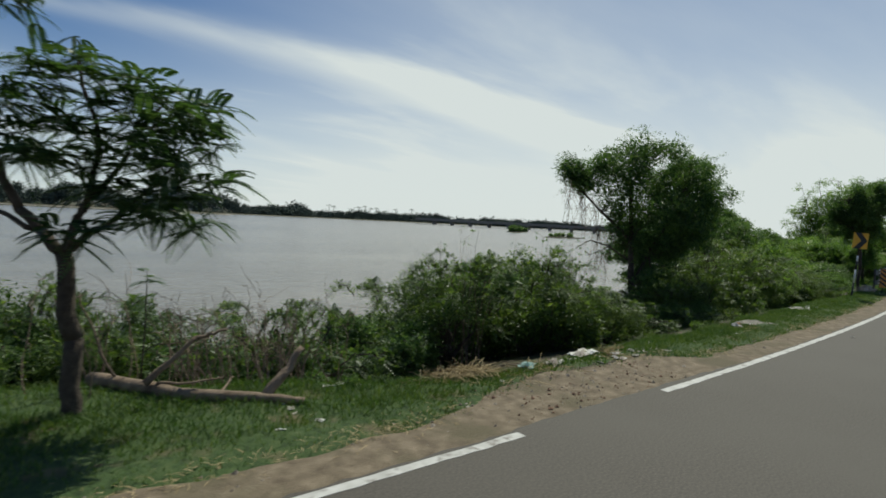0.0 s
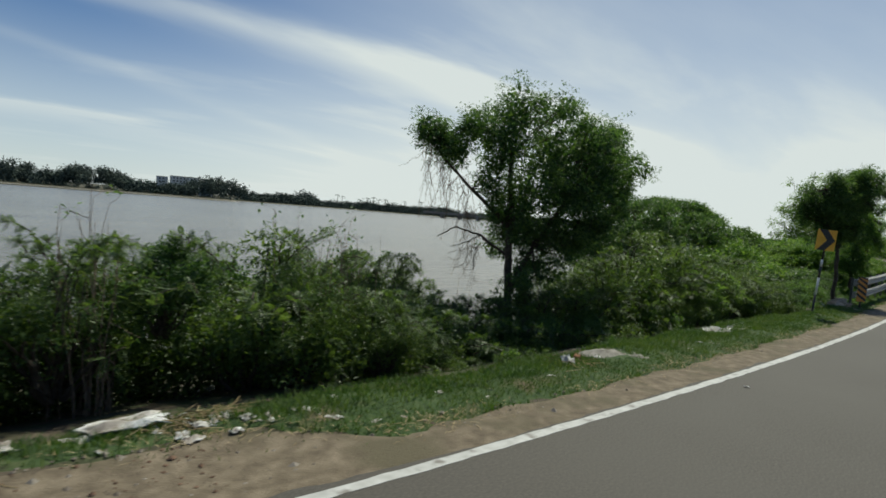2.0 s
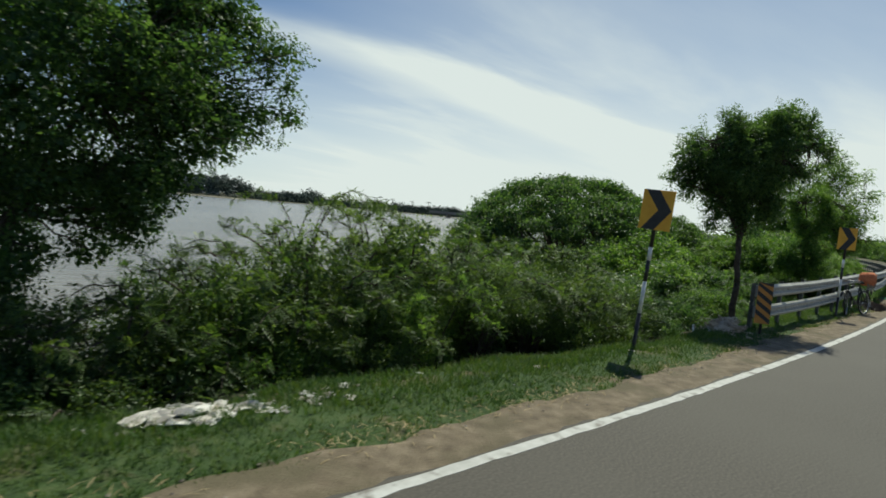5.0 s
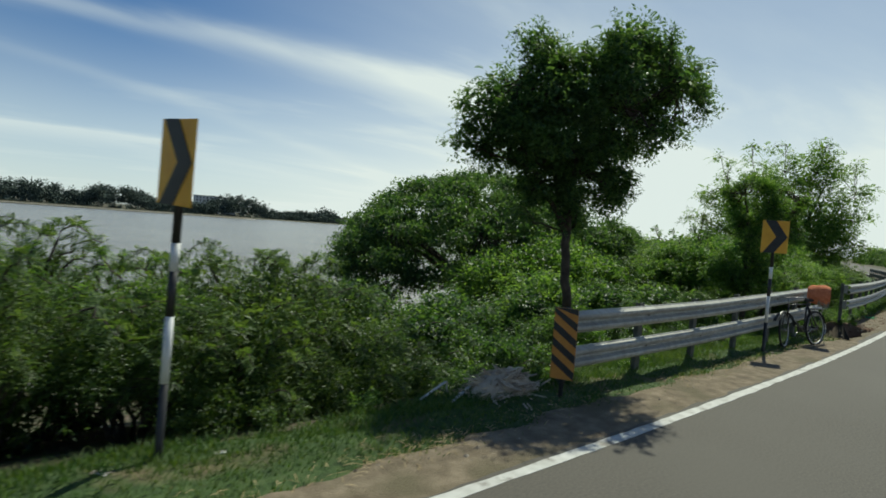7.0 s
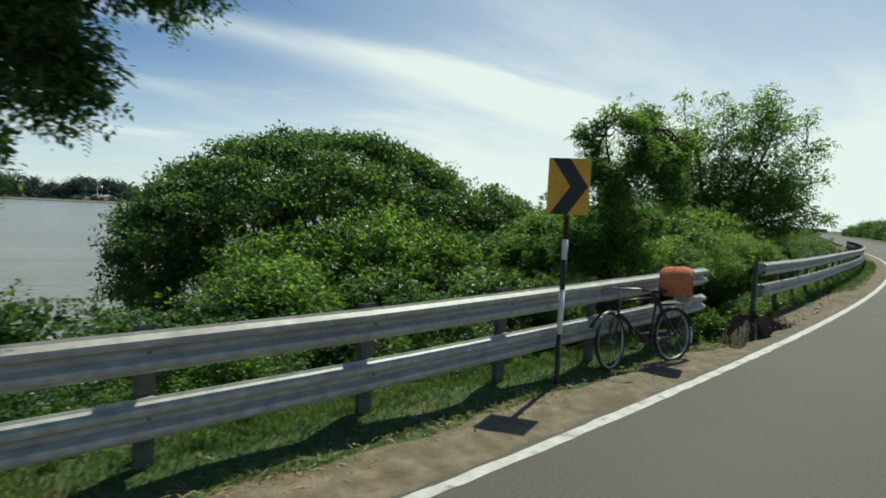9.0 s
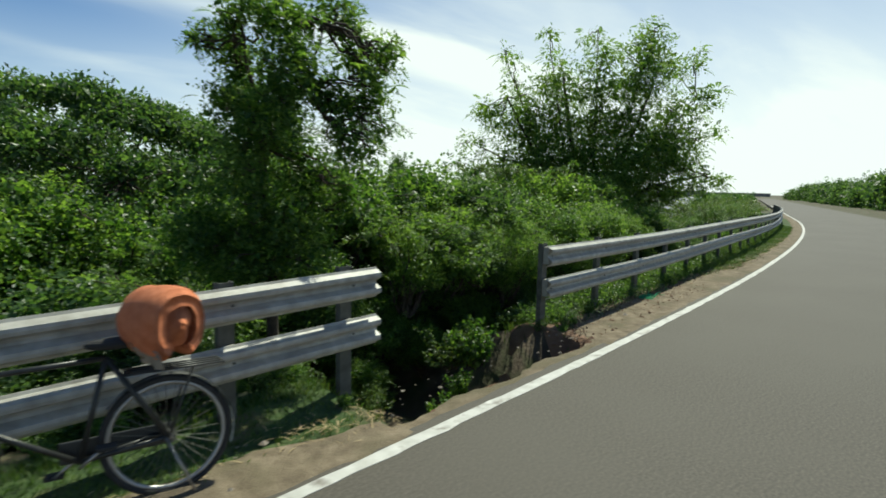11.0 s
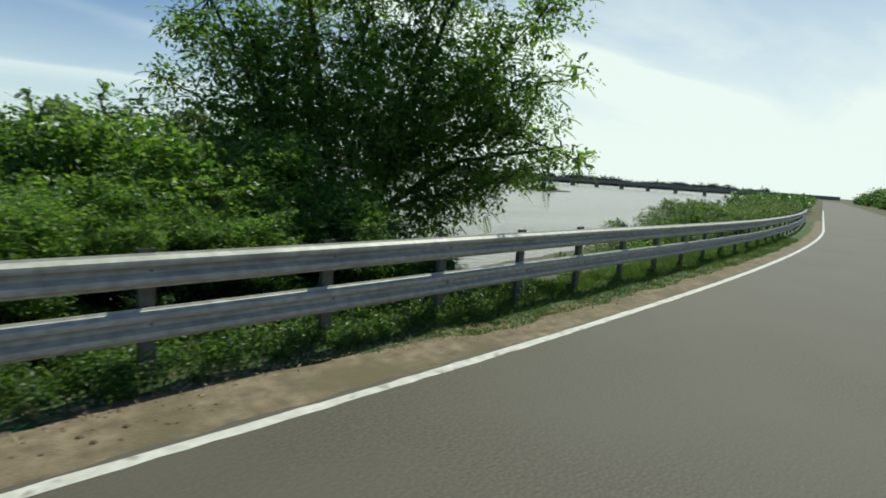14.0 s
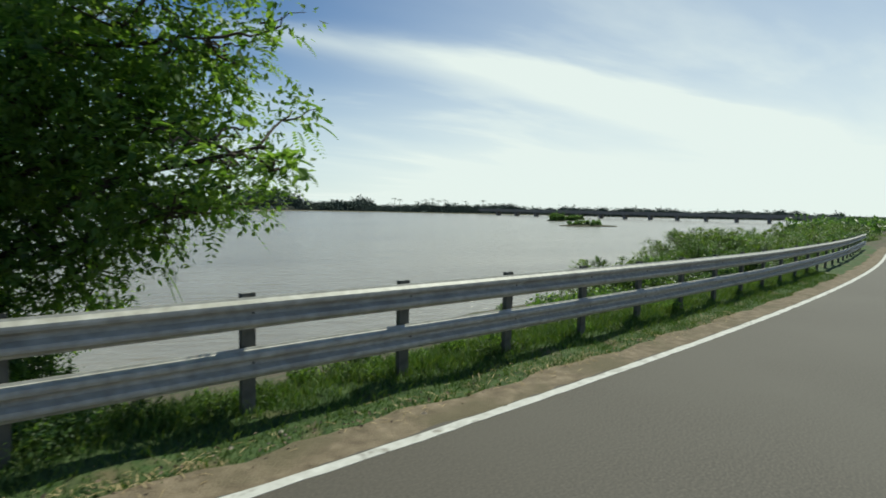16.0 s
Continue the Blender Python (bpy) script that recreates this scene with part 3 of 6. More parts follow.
rail1_n = lambda s: float(np.interp(s, [30, 42.5], [3.90, 3.66]))
rail1_top = lambda s: float(np.interp(s, [30.8, 35, 42.4], [1.10, 1.13, 1.28]))
rail2_n = lambda s: float(np.interp(s, [45, 50, 57, 80, 130], [3.58, 3.66, 3.79, 3.8, 3.8]))
rail2_top = lambda s: float(np.interp(s, [45.5, 50, 60, 74, 100], [1.28, 1.25, 1.24, 1.14, 1.1]))
guard_rail(30.78, 42.25, rail1_n, rail1_top, [30.95, 32.9, 34.85, 36.8, 38.75, 40.7, 41.95], "double W-beam galvanised steel guard rail, worn and dull")
guard_rail(45.55, 104.0, rail2_n, rail2_top, list(np.arange(45.68, 103, 1.95)), "long double W-beam galvanised steel guard rail")


# ---------------------------------------------------------------- signs
def chevron_mesh(w, h):
    """A black arrow band pointing to +x, lying on the front of a panel."""
    t = 0.42 * w
    pts = [(-0.42 * w, 0.0), (-0.42 * w + t, 0.0), (0.46 * w, h / 2), (-0.42 * w + t, h), (-0.42 * w, h), (0.46 * w - t, h / 2)]
    bm = bmesh.new()
    vs = [[bm.verts.new((x, y, z)) for x, z in pts] for y in (-0.009, -0.0045)]
    for k in range(6):
        bm.faces.new((vs[0][k], vs[0][(k + 1) % 6], vs[1][(k + 1) % 6], vs[1][k]))
    for r in vs:
        bm.faces.new((r[0], r[1], r[2], r[5]))
        bm.faces.new((r[5], r[2], r[3], r[4]))
    bmesh.ops.recalc_face_normals(bm, faces=bm.faces[:])
    return bm_mesh("chevron", bm, M_BLACK)


def chevron_sign(s, n, z, turn, bottom, w=0.52, h=0.66, lean=0.0):
    root = thing("chevron_sign", put(s, n, z, turn) @ pose(0, 0, 0, 0, lean, 0), "yellow chevron bend sign on a black and white striped pole", "road sign", "chevron signs at the bend")
    part("panel", bm_mesh("panel", box(-w / 2, -0.0035, bottom, w / 2, 0.0035, bottom + h, 0.0015), M_YELLOW), root, "yellow reflective sign panel")
    c = part("chevron", chevron_mesh(w, h), root, "black chevron arrow")
    c.matrix_basis = pose(0, 0, bottom)
    edges = [-0.6, 0.62, 1.18, 1.55, bottom - 0.3, bottom + h - 0.05]
    cols = [M_BLACK, M_WHITE, M_BLACK, M_WHITE, M_BLACK]
    for a, b, m in zip(edges[:-1], edges[1:], cols):
        v, f = tube([(0, 0.045, a), (0, 0.045, b)], [0.034, 0.034], 12)
        part("pole_band", np_mesh("pole_band", v, f, m, True), root)
    for zz in (bottom + 0.15, bottom + h - 0.15):
        part("clamp", bm_mesh("clamp", box(-0.05, 0.003, zz - 0.02, 0.05, 0.012, zz + 0.02, 0.002), M_STEEL), root)
    return root


chevron_sign(25.74, 4.19, 0.05, -75, 2.08, 0.52, 0.68, lean=3.0)
chevron_sign(37.45, 3.52, 0.0, -58, 2.10, 0.50, 0.68)


def hazard_board(s, n, z, turn):
    w, h = 0.30, 0.92
    root = thing("hazard_board", put(s, n, z, turn), "amber and black striped hazard board at the rail's end", "hazard marker")
    part("panel", bm_mesh("panel", box(-w / 2, -0.004, 0.28, w / 2, 0.004, 0.28 + h, 0.0015), M_AMBER), root, "weathered amber panel")
    for k in range(5):
        z0 = 0.28 + 0.02 + k * 0.21
        bm = bmesh.new()
        rows = []
        for y in (-0.0095, -0.005):
            q = [(-w / 2 + 0.002, z0 + 0.20), (w / 2 - 0.002, z0 - 0.02), (w / 2 - 0.002, z0 + 0.085), (-w / 2 + 0.002, z0 + 0.305)]
            q = [(x, min(max(zz, 0.282), 0.28 + h - 0.002)) for x, zz in q]
            rows.append([bm.verts.new((x, y, zz)) for x, zz in q])
        for r in rows:
            bm.faces.new(r)
        for j in range(4):
            bm.faces.new((rows[0][j], rows[0][(j + 1) % 4], rows[1][(j + 1) % 4], rows[1][j]))
        bmesh.ops.recalc_face_normals(bm, faces=bm.faces[:])
        part("stripe", bm_mesh("stripe", bm, M_BLACK), root)
    v, f = tube([(0, 0.04, -0.5), (0, 0.04, 1.15)], [0.03, 0.03], 10)
    part("pole", np_mesh("pole", v, f, M_BLACK, True), root)
    return root


hazard_board(30.42, 3.64, 0.0, -62)


# ---------------------------------------------------------------- trees
def tree(name, label, s, n, z, limbs, blobs, leaf_mat, leaf, per_area, seed, sub=0.3, ragged=0.25, aspect=0.5, droop=0.3, flat=1.0, extra=None, branch=True, bridging=True, sprays=0, inner=1.0):
    """limbs: lists of (s, n, z) with start and end thickness."""
    rng = np.random.default_rng(seed)
    root = thing(name, Matrix.Translation(B(s, n)), label, "tree", "trees on the river bank")
    tubes = []
    first = []
    for pts, r0, r1 in limbs:
        q = [lp(*p, s, n) for p in pts]
        for a, b, k in zip(q[:-1], q[1:], range(9)):
            ra, rb = r0 + (r1 - r0) * k / (len(q) - 1), r0 + (r1 - r0) * (k + 1) / (len(q) - 1)
            tubes.append(tube(wavy(a, b, 7, 0.02, rng), [ra, rb]))
        first.append(q)
    bl = local(blobs, s, n)
    if bl and bridging:
        c = np.array(bl)
        for i in range(len(c)):
            near = np.argsort(np.linalg.norm(c[:, :3] - c[i, :3], axis=1))[1:4]
            for j in near:
                if j > i:
                    bl.append((*(c[i, :3] * 0.5 + c[j, :3] * 0.5 + rng.normal(0, 0.08, 3)), 0.68 * min(c[i, 3], c[j, 3])))
    if branch:
        ends = np.array([p for q in first for p in q[1:]])
        for x, y, zz, r in bl:
            c = np.array([x, y, zz])
            e = ends[np.argmin(np.linalg.norm(ends - c, axis=1))]
            tubes.append(tube(wavy(e, c, 7, 0.05, rng), [0.022, 0.010], 5))
            for k in range(4 if len(bl) < 110 else 1):
                o = c + ball_points(1, rng)[0] * r * np.array([1, 1, 0.8])
                tubes.append(tube(wavy(e * 0.3 + c * 0.7, o, 6, 0.04, rng), [0.014, 0.004], 4))
    v, f = join(tubes)
    part("trunk", np_mesh("trunk", v, f, M_BARK, True), root, "dark rough bark")
    pieces = [crown_leaves(bl, per_area, leaf, rng, sub, aspect, droop, flat, inner)] if per_area else []
    if extra:
        pieces += extra(rng)
    for x, y, zz, r in (bl if sprays else ()):
        k = int(sprays * r * r) + 4
        d = ball_points(k, rng)
        base = np.array([x, y, zz]) + d * r * rng.uniform(0.7, 0.98, (k, 1))
        d[:, 2] = d[:, 2] * 0.5 + 0.1
        pieces.append(fronds(base, d, leaf * 3.4, rng, 9, leaf * 0.95, 0.5, leaf * 0.4))
    v, f = join(pieces)
    part("crown", np_mesh("crown", v, f, leaf_mat), root)
    return root


def feather_crown(spots, s, n, count, length, spread=0.25):
    def make(rng):
        out = []
        for a, b, c, r in spots:
            p = lp(a, b, c, s, n)
            d = ball_points(count, rng)
            d[:, 2] = d[:, 2] * 0.45 + 0.2
            base = p + ball_points(count, rng) * r * 0.55 * np.array([1, 1, 0.5])
            out.append(fronds(base, d, length, rng, pairs=17, width=0.085, sag=0.42, leaf=0.026))
        return out
    return make


def along(stems, seed):
    """Lobes (s, n, z, r) set one after another up each stem: from (s, n, z, r) to (s, n, z, r)."""
    rng = np.random.default_rng(seed)
    out = []
    for stem in stems:
        a, b = np.array(stem[:4]), np.array(stem[4:])
        k = max(3, int(np.linalg.norm(b[:3] - a[:3]) / (0.5 * (a[3] + b[3]))) + 1)
        for t in np.linspace(0, 1, k):
            q = a + (b - a) * t
            q[:3] += rng.normal(0, 0.16, 3) * q[3]
            q[3] *= rng.uniform(0.78, 1.12)
            out.append(tuple(q))
    return out


# young flame tree with feathery leaves beside the fallen log
spots0 = [(a, b, c, 0.34) for a, b, c in ((-2.41, 5.47, 3.78), (-2.53, 5.56, 4.06), (-2.16, 5.29, 3.8), (-1.96, 5.13, 3.69), (-1.64, 4.89, 3.69), (-1.41, 4.71, 3.56), (-1.3, 4.64, 3.36), (-1.67, 4.92, 3.42), (-1.9, 5.09, 3.45), (-2.88, 5.83, 3.71), (-3.02, 5.92, 3.5), (-2.81, 5.77, 3.35), (-2.95, 5.87, 3.18), (-2.71, 5.7, 2.99), (-2.5, 5.54, 2.88), (-2.98, 5.9, 2.89), (-2.14, 5.27, 3.17), (-1.87, 5.06, 3.16), (-1.56, 4.84, 3.18), (-1.36, 4.68, 3.16), (-2.06, 5.21, 2.88), (-1.73, 4.96, 2.88), (-1.46, 4.75, 2.84), (-1.19, 4.55, 2.73), (-2.06, 5.21, 2.57), (-1.72, 4.95, 2.57), (-1.45, 4.75, 2.57), (-1.89, 5.08, 2.31), (-1.61, 4.87, 2.31), (-1.48, 4.77, 2.23), (-2.15, 5.28, 2.11), (-3.02, 5.92, 4.62))]
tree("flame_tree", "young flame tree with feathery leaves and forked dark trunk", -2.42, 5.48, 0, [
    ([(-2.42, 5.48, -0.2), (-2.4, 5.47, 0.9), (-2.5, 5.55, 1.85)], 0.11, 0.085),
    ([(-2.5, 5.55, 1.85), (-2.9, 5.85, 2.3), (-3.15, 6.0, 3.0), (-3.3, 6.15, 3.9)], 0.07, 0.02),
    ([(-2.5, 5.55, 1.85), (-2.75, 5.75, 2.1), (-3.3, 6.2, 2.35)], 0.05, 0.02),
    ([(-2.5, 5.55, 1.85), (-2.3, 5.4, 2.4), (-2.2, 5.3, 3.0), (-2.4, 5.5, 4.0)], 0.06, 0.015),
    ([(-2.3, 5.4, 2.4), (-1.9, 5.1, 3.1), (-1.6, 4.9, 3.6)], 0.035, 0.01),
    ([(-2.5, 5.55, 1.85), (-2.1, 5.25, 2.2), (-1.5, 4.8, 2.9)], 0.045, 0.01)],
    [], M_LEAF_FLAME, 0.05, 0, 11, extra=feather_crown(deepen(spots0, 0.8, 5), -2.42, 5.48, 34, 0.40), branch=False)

tree("neem_tree", "tall dark-leaved tree with hanging dead twigs over the bank", 16.75, 9.75, -1.0, [
    ([(16.53, 9.64, -2.06), (16.58, 9.64, 0.18), (16.53, 9.75, 1.97), (16.41, 9.86, 4.21)], 0.16, 0.07),
    ([(16.58, 9.64, 0.18), (17.09, 9.30, 1.52), (17.98, 8.63, 3.31)], 0.09, 0.04),
    ([(16.53, 9.75, 1.97), (15.63, 10.65, 3.09), (14.51, 11.54, 4.43)], 0.07, 0.025),
    ([(16.5, 9.75, 1.2), (15.9, 10.3, 1.75), (15.3, 10.8, 1.95), (14.9, 11.2, 1.6)], 0.045, 0.012),
    ([(15.9, 10.3, 1.75), (15.5, 10.6, 1.5), (15.2, 10.9, 1.35)], 0.02, 0.008)],
    deepen([(14.59, 11.49, 4.64, 0.58), (15.18, 11.03, 4.15, 0.6), (15.67, 10.63, 4.95, 0.56), (16.51, 9.95, 5.45, 0.66), (17.38, 9.23, 5.39, 0.6), (17.9, 8.8, 5.6, 0.42), (16.36, 10.07, 4.35, 0.85), (17.45, 9.17, 4.26, 0.95), (18.35, 8.43, 4.55, 0.78), (18.92, 7.95, 4.88, 0.45), (19.46, 7.49, 4.0, 0.36), (18.9, 7.96, 3.6, 0.7), (18.07, 8.66, 3.17, 0.95), (16.99, 9.55, 3.05, 0.95), (16.04, 10.33, 3.37, 0.48), (19.28, 7.65, 2.88, 0.45), (18.68, 8.15, 2.2, 0.6), (17.83, 8.86, 1.97, 0.8), (16.95, 9.59, 1.95, 0.75), (16.43, 10.01, 1.4, 0.45), (16.81, 9.7, 0.67, 0.42), (17.56, 9.08, 0.96, 0.5), (16.37, 10.06, 2.44, 0.52), (18.3, 8.47, 1.46, 0.45)], 1.5, 41)
    + along([(19.3, 9.0, 3.0, 0.8, 20.95, 8.6, 3.5, 0.42), (19.2, 8.9, 4.2, 0.8, 20.75, 8.45, 4.5, 0.45), (18.9, 9.0, 5.0, 0.7, 20.0, 8.7, 5.1, 0.42), (17.0, 9.6, 0.9, 0.36, 17.1, 9.4, -0.3, 0.34)], 48),
    M_LEAF_DARK, 0.068, 235, 12, sub=0.17, aspect=0.52, sprays=5)


def bare_twigs(s, n, starts, seed, count, length, fall):
    """Leafless hanging twigs and vines."""
    rng = np.random.default_rng(seed)
    t = []
    for a, b, c in starts:
        p = lp(a, b, c, s, n)
        for k in range(count):
            q = p + rng.normal(0, 1, 3) * np.array([length, length, 0.25])
            q[2] -= abs(rng.normal(fall, fall * 0.4))
            w = wavy(p + rng.normal(0, 0.12, 3), q, 9, 0.05, rng)
            t.append(tube(w, [0.009, 0.004], 4))
            for j in range(3):
                e = w[rng.integers(3, 9)]
                t.append(tube(wavy(e, e + rng.normal(0, 0.2, 3), 5, 0.02, rng), [0.005, 0.003], 3))
    return join(t)


def dead_vines(label, s, n, starts, seed, count, length, fall):
    v, f = bare_twigs(s, n, starts, seed, count, length, fall)
    return solo("hanging_vines", np_mesh("hanging_vines", v, f, M_DEAD), label, "vines", kind="stuff", m=Matrix.Translation(B(s, n)))


dead_vines("bare grey vines hanging from the tree", 16.75, 9.75, [(14.62, 11.43, 4.21), (14.96, 11.09, 3.76), (15.41, 10.76, 3.31), (15.63, 10.53, 2.42), (15.74, 10.42, 1.52)], 3, 15, 0.30, 1.2)

tree("neem_tree", "slender neem tree leaning over the steel rail", 32.0, 4.75, -0.3, [
    ([(32.0, 4.75, -0.8), (31.95, 4.75, 1.0), (31.85, 4.8, 2.2), (31.9, 4.8, 3.2)], 0.085, 0.06),
    ([(31.85, 4.8, 2.2), (31.4, 5.2, 3.2), (31.1, 5.4, 4.5)], 0.05, 0.02),
    ([(31.9, 4.8, 3.2), (32.5, 4.3, 4.2), (33.1, 3.8, 4.7)], 0.05, 0.02)],
    deepen([(31.28, 5.36, 4.95, 0.4), (30.95, 5.63, 4.56, 0.4), (30.62, 5.9, 4.12, 0.34), (30.55, 5.96, 3.53, 0.34), (31.64, 5.05, 4.8, 0.45), (31.46, 5.2, 4.25, 0.58), (31.06, 5.53, 3.85, 0.49), (30.96, 5.62, 3.29, 0.36), (31.51, 5.16, 3.53, 0.5), (31.97, 4.78, 4.12, 0.54), (31.94, 4.8, 3.39, 0.5), (32.34, 4.46, 3.7, 0.34), (32.31, 4.49, 5.22, 0.42), (32.65, 4.2, 5.35, 0.38), (32.87, 4.01, 5.19, 0.31), (32.63, 4.22, 4.72, 0.42), (32.36, 4.45, 4.51, 0.46), (32.87, 4.01, 4.2, 0.34), (32.83, 4.05, 3.79, 0.23), (33.2, 3.72, 5.0, 0.28), (33.15, 3.78, 4.6, 0.32), (33.45, 3.5, 4.62, 0.26), (33.38, 3.56, 4.26, 0.2), (32.95, 3.95, 4.85, 0.3)], 0.8, 42)
    + deepen([(31.3, 5.33, 3.42, 0.42), (31.81, 4.91, 3.28, 0.45), (32.3, 4.5, 3.24, 0.42), (31.4, 5.25, 2.97, 0.35), (31.9, 4.83, 2.84, 0.38), (32.4, 4.42, 2.84, 0.33), (31.8, 4.93, 2.5, 0.28), (31.6, 5.1, 3.8, 0.45), (32.2, 4.6, 3.8, 0.45), (31.69, 5.01, 4.9, 0.36), (31.92, 4.83, 4.7, 0.4), (31.87, 4.87, 4.4, 0.45), (32.1, 4.7, 4.95, 0.28)], 0.5, 55)
    + [(32.53, 4.3, 3.08, 0.27), (32.34, 4.47, 2.79, 0.32), (31.84, 4.89, 2.83, 0.36), (31.49, 5.18, 2.8, 0.32), (31.3, 5.34, 2.42, 0.23), (32.01, 4.74, 2.39, 0.27)]
    + along([(32.9, 4.5, 3.75, 0.4, 33.75, 4.2, 4.05, 0.28), (32.8, 4.6, 4.5, 0.45, 34.0, 4.4, 4.65, 0.3), (32.6, 4.7, 5.2, 0.42, 33.8, 4.3, 5.2, 0.32)], 49),
    M_LEAF_DARK, 0.058, 400, 14, sub=0.135, aspect=0.45, droop=0.4, sprays=40)

def dome_lobes(s, n, z, a, b, h, count, r, scale, seed):
    """Lobes spread evenly over the upper half of a flattened dome."""
    rng = np.random.default_rng(seed)
    out = []
    for k in range(count):
        u = (k + 0.5) / count
        w = k * 2.39996 + rng.uniform(-0.25, 0.25)
        q = math.sqrt(1 - u * u) * scale
        out.append((s + a * q * math.cos(w), n + b * q * math.sin(w), z + h * scale * u + rng.uniform(-0.15, 0.1), r * rng.uniform(0.7, 1.15)))
    return out


tree("rain_tree", "broad umbrella-shaped tree with layered boughs at the river's edge", 42.3, 16.4, -2, [
    ([(42.3, 16.4, -4.0), (42.3, 16.4, -1.6), (42.2, 16.5, -0.4)], 0.34, 0.26)]
    + [([(42.2, 16.5, -0.8), (42.2 + 2.6 * math.cos(w), 16.5 + 1.9 * math.sin(w), 0.8), (42.2 + 5.6 * math.cos(w), 16.5 + 4.1 * math.sin(w), 2.1)], 0.15, 0.03) for w in np.arange(0.3, 6.4, 0.75)]
    + [([(42.2, 16.5, -0.6), (42.2 + 1.2 * math.cos(w), 16.5 + 0.9 * math.sin(w), 1.6), (42.2 + 2.6 * math.cos(w), 16.5 + 2.0 * math.sin(w), 3.6)], 0.13, 0.03) for w in np.arange(0.0, 6.2, 1.25)],
    dome_lobes(42.3, 16.4, 0.0, 7.5, 5.6, 4.7, 185, 0.78, 0.93, 43) + dome_lobes(42.3, 16.4, -0.3, 7.5, 5.6, 4.7, 60, 0.95, 0.72, 44)
    + along([(42.5, 14.0, 3.95, 0.7, 44.1, 14.0, 3.75, 0.7), (44.1, 14.0, 3.7, 0.7, 45.2, 14.0, 3.2, 0.7), (45.2, 14.0, 3.1, 0.7, 45.7, 14.0, 1.8, 0.75), (36.0, 15.2, -0.5, 0.85, 36.0, 19.0, -0.5, 0.85), (36.4, 14.8, -1.3, 0.85, 36.4, 19.0, -1.3, 0.85), (36.2, 14.6, 0.4, 0.8, 39.5, 12.2, 0.3, 0.8)], 56),
    M_LEAF_DARK, 0.12, 66, 15, sub=0.27, aspect=0.55, flat=0.42, bridging=False, inner=0.6)

tree("rain_tree", "small rounded tree beside the umbrella-shaped one", 46.0, 12.0, -2, [
    ([(46.0, 12.0, -3.0), (46.0, 12.0, 0.2), (45.8, 12.1, 1.2)], 0.14, 0.09),
    ([(45.8, 12.1, 1.2), (44.9, 12.3, 2.0), (44.4, 12.5, 2.5)], 0.06, 0.02),
    ([(45.8, 12.1, 1.2), (46.7, 11.8, 1.9), (47.2, 11.7, 2.3)], 0.06, 0.02)],
    dome_lobes(46.0, 12.0, 0.6, 2.2, 1.5, 2.5, 34, 0.6, 0.88, 45),
    M_LEAF_DARK, 0.09, 110, 25, sub=0.2, aspect=0.55, flat=0.6, bridging=False)

tree("vine_covered_tree", "narrow tree draped in green creepers behind the rail", 42.1, 5.5, -1, [
    ([(42.1, 5.5, -1.6), (42.1, 5.5, 1.4), (42.0, 5.5, 2.6), (41.9, 5.65, 3.8)], 0.09, 0.015),
    ([(42.0, 5.5, 2.6), (42.4, 5.15, 3.3), (42.55, 5.0, 4.0)], 0.035, 0.01)],
    deepen([(41.96, 5.65, 4.1, 0.33), (42.62, 4.94, 4.3, 0.3), (42.28, 5.31, 3.93, 0.38), (41.7, 5.93, 3.75, 0.28), (41.54, 6.1, 3.81, 0.16), (41.9, 5.71, 3.4, 0.42), (42.37, 5.21, 3.42, 0.45), (42.8, 4.74, 3.72, 0.35), (43.1, 4.41, 3.67, 0.19), (42.99, 4.54, 3.24, 0.29), (42.69, 4.86, 3.03, 0.39), (42.18, 5.42, 2.82, 0.5), (41.78, 5.84, 3.0, 0.34), (43.06, 4.46, 2.78, 0.2), (42.78, 4.76, 2.5, 0.3), (42.41, 5.17, 2.28, 0.44), (41.98, 5.63, 2.2, 0.4), (42.74, 4.81, 1.95, 0.31), (42.31, 5.27, 1.73, 0.42), (42.0, 5.6, 1.2, 0.5), (42.5, 5.1, 1.1, 0.45), (41.5, 6.0, 1.5, 0.5)], 0.6, 45),
    M_LEAF, 0.056, 520, 16, sub=0.12, aspect=0.45, sprays=50)

BIG_STEMS = [
    (55.8, 9.22, 2.17, 0.72, 55.16, 10.79, 6.96, 0.32), (56.26, 8.69, 2.19, 0.75, 56.25, 9.64, 7.52, 0.33), (56.82, 8.0, 2.04, 0.75, 57.42, 8.33, 7.77, 0.40),
    (57.18, 7.62, 2.22, 0.8, 58.73, 6.78, 7.78, 0.58), (57.42, 7.37, 2.4, 0.75, 59.5, 5.42, 5.4, 0.36), (57.41, 7.35, 2.23, 0.7, 58.72, 5.96, 3.14, 0.55),
    (58.72, 5.96, 3.14, 0.52, 59.84, 4.49, 2.53, 0.24), (58.22, 6.71, 3.98, 0.85, 59.4, 5.3, 4.03, 0.48), (55.82, 9.25, 2.52, 0.7, 53.99, 11.55, 3.74, 0.4),
    (55.68, 9.35, 2.17, 0.62, 53.86, 11.54, 2.88, 0.35)]
